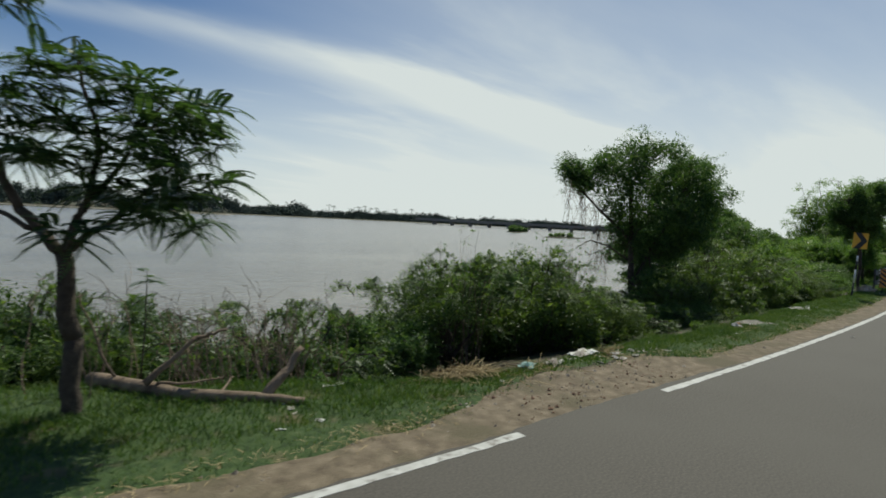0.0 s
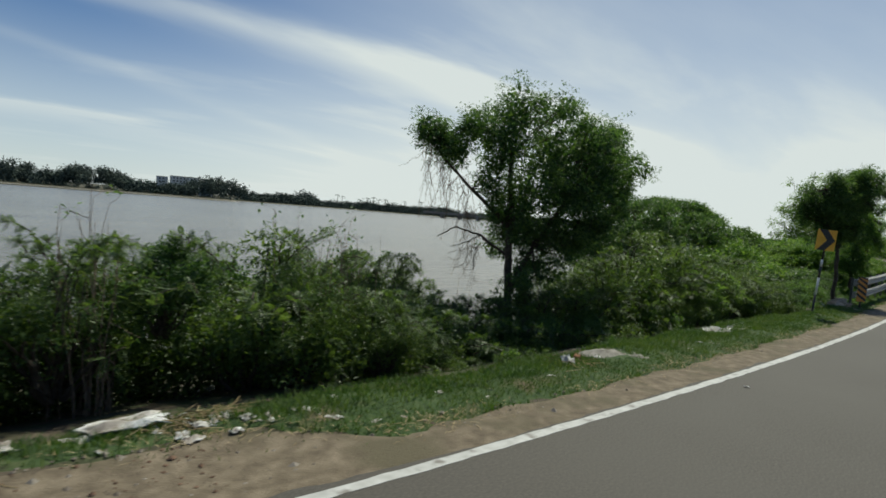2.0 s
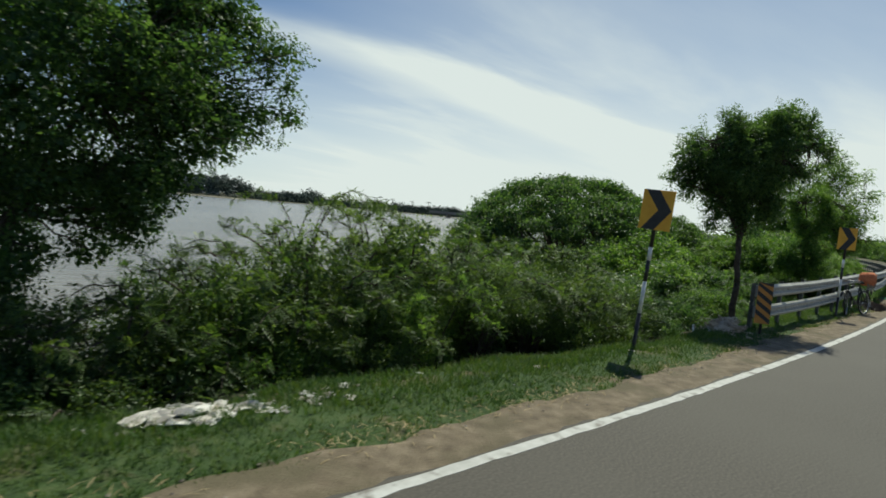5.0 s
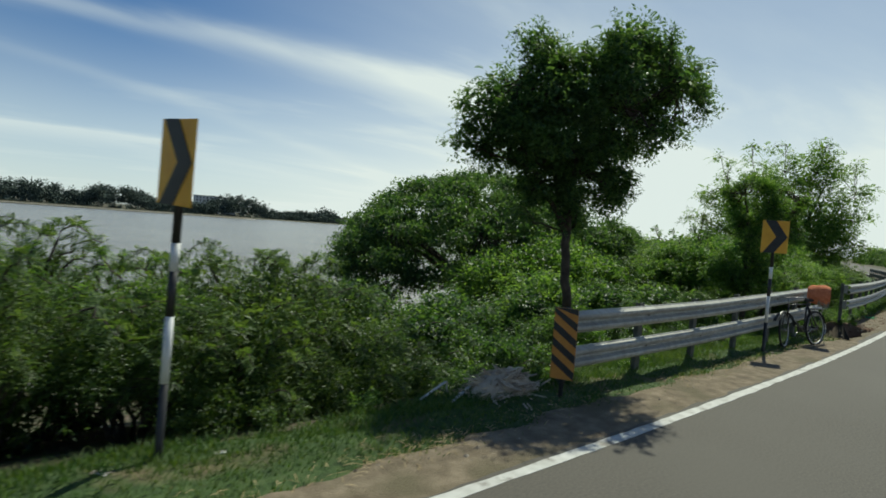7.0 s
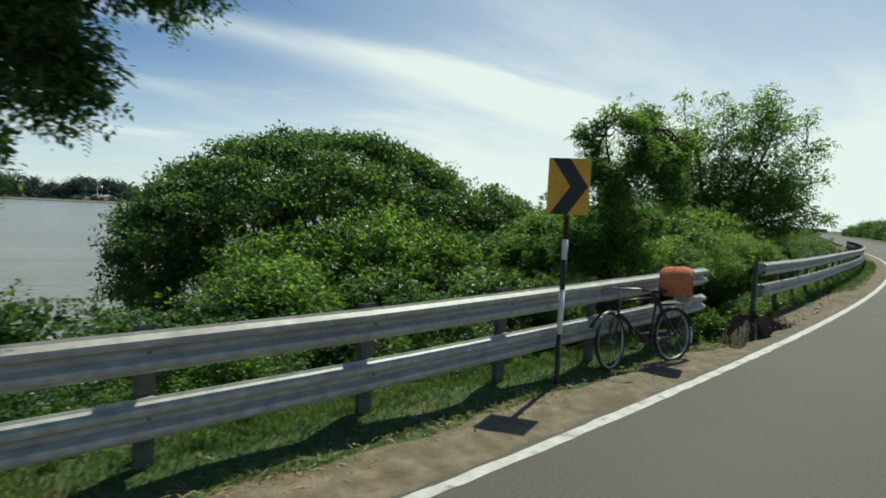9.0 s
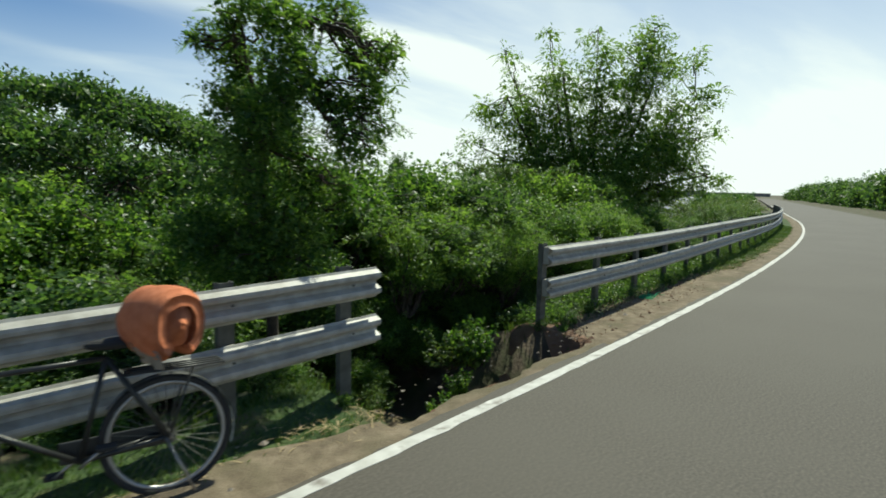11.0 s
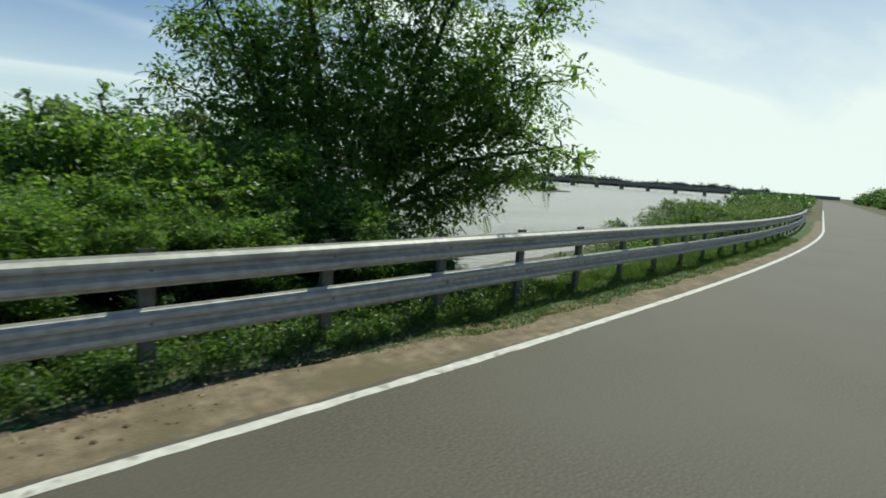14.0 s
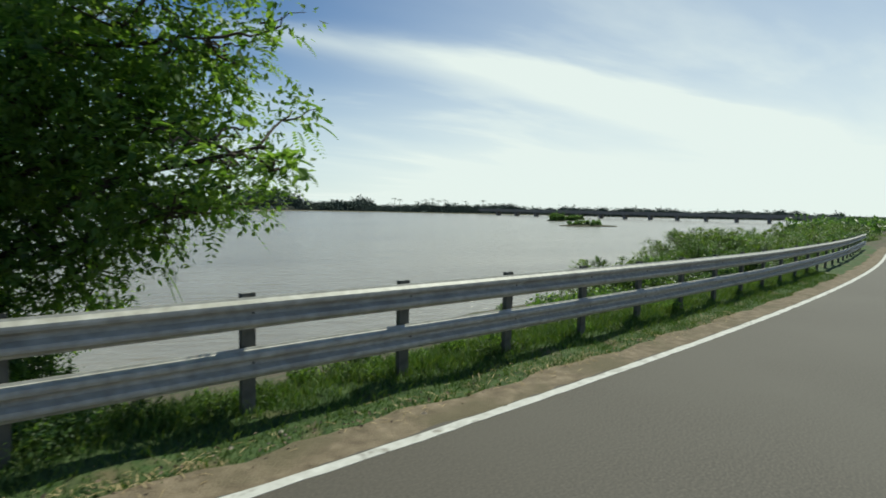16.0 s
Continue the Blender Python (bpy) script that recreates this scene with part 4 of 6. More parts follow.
tree("neem_tree", "large spreading many-stemmed tree beyond the long rail", 56.5, 8.29, -1, [
    ([(56.78, 8.29, -1.77), (56.70, 8.29, 0.64), (56.45, 8.55, 2.87), (56.11, 8.98, 6.14)], 0.17, 0.04),
    ([(56.87, 8.20, -1.43), (57.29, 7.77, 1.15), (57.62, 7.34, 3.22), (58.21, 6.57, 5.71)], 0.15, 0.04),
    ([(56.70, 8.29, 0.64), (55.78, 9.32, 2.53), (54.77, 10.44, 5.28)], 0.11, 0.03),
    ([(57.29, 7.77, 1.15), (58.46, 6.40, 2.36), (59.81, 4.85, 2.79)], 0.08, 0.02),
    ([(57.29, 7.77, 1.15), (58.30, 6.65, 1.67), (59.05, 5.71, 2.01)], 0.05, 0.015)]
    + [([a[:3]] + [tuple(p + (q - p) * k / 4 for p, q in zip(a[:3], a[4:7])) for k in (1, 2, 3)] + [a[4:7]], 0.04, 0.012) for a in BIG_STEMS],
    deepen(along(BIG_STEMS, 46), 1.35, 46)
    + deepen(along([(58.0, 7.0, 3.3, 0.8, 55.6, 9.6, 3.5, 0.8), (58.2, 6.9, 4.5, 0.68, 55.7, 9.7, 4.6, 0.6), (58.5, 6.8, 5.8, 0.55, 56.0, 9.6, 5.6, 0.48), (58.7, 6.7, 7.0, 0.45, 57.2, 8.3, 6.8, 0.42)], 51), 1.1, 51)
    + deepen(along([(58.9, 6.2, 3.5, 0.7, 59.95, 4.85, 4.2, 0.42), (58.9, 6.3, 5.0, 0.7, 59.9, 5.1, 5.5, 0.42), (58.8, 6.3, 6.3, 0.55, 59.5, 5.4, 7.0, 0.38), (58.6, 6.1, 2.9, 0.5, 59.9, 4.5, 2.5, 0.3)], 52), 0.7, 52)
    + along([(57.2, 7.2, 1.3, 0.6, 58.6, 6.4, 1.7, 0.4), (57.5, 7.0, 0.7, 0.5, 58.6, 6.7, 1.2, 0.35), (58.2, 6.2, 2.2, 0.5, 59.6, 5.0, 2.2, 0.3), (58.2, 6.9, 1.7, 0.5, 60.3, 6.0, 2.2, 0.4), (59.0, 6.3, 3.0, 0.6, 60.6, 5.6, 3.4, 0.4), (56.4, 8.4, 0.5, 0.55, 57.6, 7.4, 0.2, 0.4), (57.6, 6.9, 1.6, 0.6, 58.9, 6.2, 1.5, 0.42), (57.5, 7.2, 2.3, 0.65, 59.4, 5.9, 2.2, 0.45), (57.2, 7.4, 0.5, 0.45, 58.3, 6.9, 0.7, 0.4)], 53)
    + deepen(along([(55.26, 10.22, 4.39, 0.8, 54.48, 11.19, 4.88, 0.45), (57.3, 7.6, 1.6, 0.6, 58.0, 6.7, 1.1, 0.32), (55.98, 8.89, 1.49, 0.7, 55.07, 9.98, 1.8, 0.55), (56.9, 7.9, 1.2, 0.6, 56.2, 8.7, 0.6, 0.5)], 47), 0.7, 47),
    M_LEAF, 0.11, 66, 17, sub=0.25, aspect=0.5, droop=0.5, sprays=30, bridging=False, inner=0.3)


# ---------------------------------------------------------------- bushes: a few kinds, each then repeated along the bank
def bush_kind(seed, mat, feathery, fine=1.0):
    rng = np.random.default_rng(seed)
    root = thing("bush", Matrix.Identity(4), "", "bush", "bushes along the river bank")
    bl = []
    for k in range(17):
        d = ball_points(1, rng)[0]
        d[2] = d[2] * 0.9 if k % 3 else -abs(d[2])
        bl.append((*(d * rng.uniform(0.4, 0.74)), rng.uniform(0.28, 0.42)))
    stems = []
    for x, y, z, r in bl:
        stems.append(tube(wavy((x * 0.15, y * 0.15, -1.2), (x, y, z), 8, 0.04, rng), [0.03, 0.008], 5))
    sprays, tw = [], []
    for k in range(int((26 if feathery else 4) * fine)):
        d = ball_points(1, rng)[0]
        d[2] = abs(d[2]) * 0.8 + 0.15
        a = d * rng.uniform(0.5, 0.8)
        e = d * rng.uniform(0.92, 1.16)
        w = wavy(a, e, 9, 0.025, rng, -0.05)
        w[:, 2] -= 0.16 * np.linspace(0, 1, len(w)) ** 2
        tw.append(tube(w, [0.009, 0.003], 4))
        for q in w[1:]:
            m = 5 if feathery else 3
            dd = ball_points(m, rng) * 0.8 + d * 0.5
            sprays.append(fronds(np.repeat(q[None], m, 0), dd, 0.12 if feathery else 0.09, rng, pairs=8, width=0.026, leaf=0.010))
    v, f = join(stems + tw)
    part("stem", np_mesh("stem", v, f, M_BARK), root, kind="stuff")
    v, f = join([crown_leaves(bl, (620 if feathery else 720) * fine * fine, (0.036 if feathery else 0.040) / fine ** 0.7, rng, 0.10, 0.36 if feathery else 0.6)] + sprays)
    part("foliage", np_mesh("foliage", v, f, mat), root, kind="stuff")
    return root


KINDS = [bush_kind(31 + k % 5, mat, feathery, fine) for fine in (1.0, 0.85) for k, (mat, feathery) in enumerate(((M_LEAF_OLIVE, True), (M_LEAF_OLIVE, True), (M_LEAF, False), (M_LEAF_DARK, False), (M_LEAF, True)))]
BUSH_LABEL = ["feathery olive-green thorn bush with arching twigs", "feathery olive-green thorn bush with arching twigs", "broad-leaved bush smothered in green creepers", "dense dark green bush on the bank", "feathery bright green thorn bush on the bank"]
for k, ob in zip(BUSH_LABEL * 2, KINDS):
    tagged(ob, k)
used = [False] * len(KINDS)


def bush(kind, s, n, top, r, tall=1.0, turn=0.0):
    z = top - (1.0 if kind % 5 in (0, 1, 4) else 0.95) * r * tall
    m = Matrix.Translation(B(s, n, z)) @ pose(0, 0, 0, 0, 0, turn) @ Matrix.Diagonal((r, r, r * tall, 1))
    if used[kind]:
        return copy_thing(KINDS[kind], m)
    used[kind] = True
    KINDS[kind].matrix_basis = m
    return KINDS[kind]


rb = np.random.default_rng(8)
TOP_S = [-14, -3, 0, 2.5, 4, 4.8, 5.7, 6.8, 8, 9, 10.2, 11.5, 12.5, 13.3, 13.9, 14.5, 15.2, 17, 19, 20.7, 22, 24, 27, 29.5, 31, 34, 37, 38.6, 41.6, 42.6, 45, 47, 50, 53, 55, 57, 59, 61, 68, 71, 74.5, 78, 84, 104]
TOP_Z = [0.9, 0.85, 0.35, 0.45, 0.35, 0.9, 1.6, 1.75, 1.75, 1.35, 0.7, 0.5, 0.35, 0.3, 0.3, 0.3, 0.25, 0.3, 0.5, 1.2, 1.75, 1.75, 1.55, 1.35, 0.9, 1.0, 1.1, 1.1, 1.1, 1.8, 2.6, 2.5, 2.55, 2.6, 2.35, 1.5, 0.6, -0.9, -1.6, -1.4, -0.3, 0.6, 1.15, 1.25]
for s in np.concatenate([np.arange(-9, 92, 1.45), np.arange(92, 150, 4.0)]):
    t = float(np.interp(s, TOP_S, TOP_Z))
    kinds = [0, 1, 0, 3] if s < 13 else ([0, 1, 0, 1, 4] if s < 30 else ([3, 3, 2, 4, 3] if s < 44 else ([2, 3, 2, 4, 2] if s < 60 else [3, 3, 1, 3])))
    off = 2.0 if s < -0.5 else 0.0
    for row, (n, dz, r) in enumerate(((5.75, -0.9, 0.7), (6.6, -0.35, 1.15), (8.0, 0.0, 1.4), (9.8, 0.0, 1.6))):
        if 56 < s < 69 and row > 0 or s > 92 and row == 0 or 30 < s < 38 and row == 3 or 10.5 < s < 20 and row == 3 or 41.5 < s < 46 and row == 0 or s < 30 and row == 0 or 1.2 < s < 7.6 and row == 1:
            continue
        if row == 1 and s < 10:
            n, dz, r = 6.9, -0.1, 0.85
        jit = rb.uniform(-0.35, 0.35, 3) * (0.4 if row == 0 else 1)
        rr = r * rb.uniform(0.85, 1.2) * (1.5 if s > 92 else (0.85 if 41.4 < s < 44.8 else (0.62 if 1.2 < s < 7.6 and row == 2 else 1)))
        bush(int(rb.choice(kinds)) + (5 if row > 1 or s > 60 else 0), s + jit[0], n + off + jit[1] - (0.5 if 44 < s < 56 else 0), t + dz + (0.3 if s < 40 else 0.75) * jit[2] - ((0.45 if s < 30 else 0.15) if row == 3 else 0), rr, rb.uniform(0.8, 1.05), float(rb.uniform(0, 360)))
bush(3, 47.45, 8.5, 3.05, 0.42, 1.7)
for s, n, t, r in ((42.0, 5.3, 0.2, 0.55), (42.4, 6.3, 0.5, 0.8), (43.3, 6.7, 0.3, 0.8), (44.3, 6.1, 0.5, 0.75), (43.0, 8.6, 0.2, 1.0), (44.7, 5.3, 0.1, 0.5), (45.2, 7.8, 0.8, 1.0), (43.6, 5.5, -0.3, 0.5), (44.2, 9.8, 0.0, 1.1), (44.9, 6.9, 0.5, 0.8), (45.6, 6.3, 0.7, 0.8), (45.9, 5.4, 0.4, 0.55)):
    bush(2, s, n, t, r, 1.0, s * 200.0 % 360)
for s, n, t, r in ((42.0, 10.8, 1.5, 1.4), (43.6, 12.2, 1.9, 1.6), (45.6, 12.6, 2.1, 1.6), (47.6, 13.0, 2.3, 1.7), (49.8, 12.4, 2.3, 1.6)):
    bush(7, s, n, t, r, 1.0, s * 200.0 % 360)
for s in np.arange(46.6, 57.6, 0.75):
    bush(2 + int(s * 4) % 2, s, 5.25 + 0.25 * math.sin(s * 3), 0.6 + 0.25 * math.sin(s * 5.1), 0.65, 1.0, s * 130.0 % 360)
for s in np.arange(46.0, 58.0, 1.1):
    bush(8, s, 6.9 + 0.3 * math.sin(s * 3), 0.55 + 0.3 * math.sin(s * 4.1), 0.95, 1.0, s * 170.0 % 360)
for s, n, t, r in ((39.4, 10.6, 1.8, 1.5), (41.0, 11.6, 2.1, 1.5), (37.4, 11.6, 1.3, 1.4)):
    bush(7, s, n, t, r, 1.0, s * 200.0 % 360)
for s, n, t, r in ((14.2, 7.2, 0.25, 0.85), (15.0, 7.4, 0.2, 0.9), (15.9, 7.2, 0.15, 0.85), (16.8, 7.3, 0.15, 0.9), (17.8, 7.2, 0.2, 0.9), (15.4, 9.2, 0.1, 1.1), (17.0, 9.0, 0.0, 1.0), (14.0, 9.4, 0.2, 1.1)):
    bush(3, s, n, t, r, 1.0, s * 200.0 % 360)
for s, n, t, r in ((10.6, 11.4, 0.85, 1.1), (11.5, 11.5, 0.75, 1.0), (12.3, 11.6, 0.7, 1.0), (13.1, 11.7, 0.6, 1.0), (13.9, 11.9, 0.45, 0.9), (14.7, 12.2, 0.1, 0.9), (12.0, 10.0, 0.35, 1.0), (13.4, 10.1, 0.3, 1.0)):
    bush(5 + int(s * 10) % 2, s, n, t, r, 1.0, s * 200.0 % 360)
bush(2, 48.9, 5.3, 1.9, 0.9)
bush(2, 50.6, 5.1, 1.9, 0.9)
bush(4, 46.8, 5.2, 1.7, 0.8)


def arching_bush(s, n, base, reach, seed):
    """Long thorny twigs arching up and over, with feathery leaflets along them."""
    rng = np.random.default_rng(seed)
    root = thing("thorn_bush", Matrix.Translation(B(s, n)), "thorn bush with long feathery twigs arching over the creepers", "bush", "thorn bushes on the bank")
    tw, lv = [], []
    for k in range(6):
        a = heading(s) + radians(rng.uniform(-55, 35) if k else 150)
        L = reach * rng.uniform(0.7, 1.15)
        t = np.linspace(0, 1, 26)
        H = 0.45 * L * rng.uniform(0.6, 1.1)
        p = np.stack([rng.normal(0, 0.16) + math.cos(a) * L * t ** 1.5, rng.normal(0, 0.16) + math.sin(a) * L * t ** 1.5, base - 0.9 + (0.9 + H) * (1 - (1 - t / 0.72) ** 2)], 1)
        tw.append(tube(p, [0.011, 0.003], 4))
        m = 4
        q = np.repeat(p[9:], m, 0)
        d = ball_points(len(q), rng) + np.repeat(np.gradient(p, axis=0)[9:], m, 0) * 8
        lv.append(fronds(q, d, 0.13, rng, 7, 0.034, 0.2, 0.018))
    v, f = join(tw)
    part("branchwork", np_mesh("branchwork", v, f, M_BARK), root, kind="stuff")
    v, f = join(lv)
    part("foliage", np_mesh("foliage", v, f, M_LEAF_OLIVE), root)
    return root


arching_bush(45.3, 8.0, 2.75, 1.7, 3)
arching_bush(49.6, 8.2, 2.35, 0.7, 13)
arching_bush(51.4, 8.5, 2.45, 0.8, 14)
arching_bush(53.0, 7.8, 2.4, 0.6, 15)
arching_bush(21.6, 8.4, 1.75, 1.1, 9)
arching_bush(22.9, 9.2, 1.75, 1.1, 16)
arching_bush(24.0, 9.6, 1.3, 1.3, 4)
arching_bush(5.3, 7.3, 1.25, 1.0, 5)
arching_bush(11.6, 11.2, 0.75, 0.9, 6)
arching_bush(12.7, 11.3, 0.65, 0.9, 17)
arching_bush(13.6, 11.4, 0.5, 0.8, 18)
arching_bush(0.6, 7.6, 0.4, 0.9, 7)
arching_bush(27.2, 8.8, 1.0, 1.0, 8)

# ---------------------------------------------------------------- far shore, islands, bridge
def far_trees():
    rng = np.random.default_rng(21)
    bl = []
    for x in np.arange(-420, 900, 7.0):
        sh = 590 - 0.25 * max(x - 250, 0) - 18 * math.sin(x * 0.011)
        for k in range(2):
            h = rng.uniform(6, 12) * (1.55 if x < 170 else 0.85) * (1 + 0.4 * math.sin(x * 0.05) * math.sin(x * 0.017))
            r = rng.uniform(5, 8)
            bl.append((x + rng.uniform(-4, 4), sh + rng.uniform(0, 25), -2 + h - r * 0.8, r))
            bl.append((x + rng.uniform(-4, 4), sh + rng.uniform(-2, 10), -1 + h * 0.35, r * 0.8))
        bl.append((x + rng.uniform(-3, 3), sh - 6, -1.5, 3.4))
    bl += [(250, 603, 7, 9), (243, 600, 5, 8), (258, 603, 5, 8)]
    return crown_leaves(bl, 0.75, 1.35, rng, 1.9, 0.8)


def roadside_woods():
    rng = np.random.default_rng(22)
    bl = []
    for s in np.arange(96, 420, 5.0):
        for n0, lo, hi, r in ((-14, 1.5, 4.5, 2.2), (-20, 3, 6, 2.6), (9, -0.5, 0.6, 1.8), (14, -0.8, 0.4, 2.0)):
            if n0 > 0 and s < 150:
                continue
            q = B(s + rng.uniform(-2, 2), n0 + rng.uniform(-2, 2))
            bl.append((q.x, q.y, rng.uniform(lo, hi), r * rng.uniform(0.8, 1.2)))
            bl.append((q.x + 1, q.y, rng.uniform(0, max(0.2, lo)), r))
    return crown_leaves(bl, 5, 0.55, rng, 0.7, 0.6)


v, f = roadside_woods()
solo("roadside_woods", np_mesh("roadside_woods", v, f, M_LEAF_DARK), "dense green trees lining the road far ahead", "woods", kind="stuff")
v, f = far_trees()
solo("far_woods", np_mesh("far_woods", v, f, M_FAR), "dark wood along the far river bank, with haze tinted into its leaf colour", "woods", kind="stuff")


def palm(x, y, h, seed):
    rng = np.random.default_rng(seed)
    root = thing("palm_tree", Matrix.Translation((x, y, -2)), "distant coconut palm above the far wood", "palm tree", "palms on the far bank")
    v, f = tube(wavy((0, 0, 0), (rng.uniform(-1, 1), 0, h), 6, 0.2, rng), [0.35, 0.22], 6)
    part("trunk", np_mesh("trunk", v, f, M_BARK), root)
    k = 14
    a = np.arange(k) * 2.4
    d = np.stack([np.cos(a), np.sin(a), rng.uniform(-0.2, 0.7, k)], 1)
    v, f = fronds(np.repeat(np.array([[0, 0, h]]), k, 0), d, 3.8, rng, 12, 0.9, 0.5, 0.35)
    # palm leaves take the same colour with distance haze mixed in
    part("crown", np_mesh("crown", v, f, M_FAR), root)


for k, (x, h) in enumerate(((283, 15), (289, 13.5), (322, 14), (330, 15.5), (338, 13.5), (346, 14.5), (372, 14), (395, 15))):
    palm(x, 590 - 0.25 * max(x - 250, 0) - 18 * math.sin(x * 0.011) + 6, h, 40 + k)


def far_building(x, y, w, d, h, floors):
    root = thing("apartment_building", Matrix.Translation((x, y, -2)), "distant white block above the trees", "building", "buildings on the far bank")
    part("wall", bm_mesh("wall", box(-w / 2, -d / 2, 0, w / 2, d / 2, h, 0.1), M_FARWALL), root)
    part("roof", bm_mesh("roof", box(-w / 2 - 0.3, -d / 2 - 0.3, h + 0.004, w / 2 + 0.3, d / 2 + 0.3, h + 0.5, 0.05), M_CONCRETE), root)
    win = bm_mesh("window", box(-0.8, -0.05, 0, 0.8, 0.05, 1.4), M_BLACK)
    for fl in range(floors):
        for q in np.arange(-w / 2 + 2, w / 2 - 1, 3.5):
            part("window", win, root).matrix_basis = pose(q, -d / 2 - 0.04, h - 2.6 - fl * 3.2)


far_building(128, 650, 26, 12, 19.5, 2)
far_building(152, 655, 14, 10, 17.5, 2)
far_building(108, 660, 10, 10, 18.0, 2)
v, f = tube([(0, 0, 0), (0, 0, 22)], [0.5, 0.3], 6)
solo("mast", np_mesh("mast", v, f, M_POST), "thin grey mast above the far trees", "mast", m=Matrix.Translation((-24, 600, -2)))


def low_land(name, cx, cy, rx, ry, top, mat, label, turn=0.0):
    rng = np.random.default_rng(int(cx) % 97)
    k = 40
    a = np.arange(k) * 2 * np.pi / k
    rad = 1 + 0.15 * np.sin(3 * a + cx) + 0.1 * np.sin(5 * a)
    ring = lambda q, z: np.stack([cx + q * rx * rad * np.cos(a), cy + q * ry * rad * np.sin(a), np.full(k, z)], 1)
    v = np.concatenate([ring(1.0, -3.6), ring(0.93, top - 0.1), ring(0.8, top), ring(0.02, top + 0.1)])
    f = [(r * k + j, r * k + (j + 1) % k, r * k + k + (j + 1) % k, r * k + k + j) for r in range(3) for j in range(k)]
    return solo(name, np_mesh(name, v, f, mat), label, "island", kind="structure")


low_land("sandbank", -110, 470, 260, 9, -2.55, M_SAND, "pale sandbank with thin grass in the river")
low_land("sandbank", -60, 452, 190, 5, -2.5, M_SOIL, "low grassy bar in the river")
for cx, cy, rx, h, seed in ((192, 158, 13, 1.6, 1), (240, 236, 7, 3.2, 2), (262, 250, 5, 2.2, 3), (300, 290, 6, 2.2, 4)):
    low_land("islet", cx, cy, rx, rx * 0.35, -2.6, M_SOIL, "low muddy islet in the river")
    rng = np.random.default_rng(seed)
    bl = [(cx + rng.uniform(-0.7, 0.55) * rx, cy + rng.uniform(-0.2, 0.2) * rx, -2.6 + rng.uniform(0.2, 0.6) * h, rng.uniform(0.4, 0.7) * h) for k in range(12)]
    v, f = clumps(bl, 14, 0.5, rng, 0.5, 0.2, 0.6)
    solo("islet_scrub", np_mesh("islet_scrub", v, f, M_LEAF_DARK), "green scrub on the islet", "scrub", kind="stuff")


def bridge(a, b, deck, spans):
    a, b = Vector(a), Vector(b)
    d = b - a
    L, ang = d.length, math.degrees(math.atan2(d.y, d.x))
    root = thing("bridge", Matrix.Translation((a.x, a.y, 0)) @ pose(0, 0, 0, 0, 0, ang), "long low concrete road bridge over the river", "bridge")
    part("deck", bm_mesh("deck", box(0, -4.5, deck - 1.5, L, 4.5, deck, 0.1), M_CONCRETE), root)
    for y in (-4.4, 4.2):
        part("parapet", bm_mesh("parapet", box(0, y, deck + 0.004, L, y + 0.2, deck + 1.0), M_CONCRETE), root)
    pier = bm_mesh("pier", box(-0.9, -3.6, -6, 0.9, 3.6, deck - 2.2, 0.3), M_CONCRETE)
    cap = bm_mesh("pier_cap", box(-1.5, -4.3, deck - 2.2, 1.5, 4.3, deck - 1.505, 0.1), M_CONCRETE)
    for k in range(1, spans):
        part("pier", pier, root).matrix_basis = pose(L * k / spans, 0, 0)
        part("pier_cap", cap, root).matrix_basis = pose(L * k / spans, 0, 0)


bridge((470, 170, 0), (330, 470, 0), 2.2, 16)


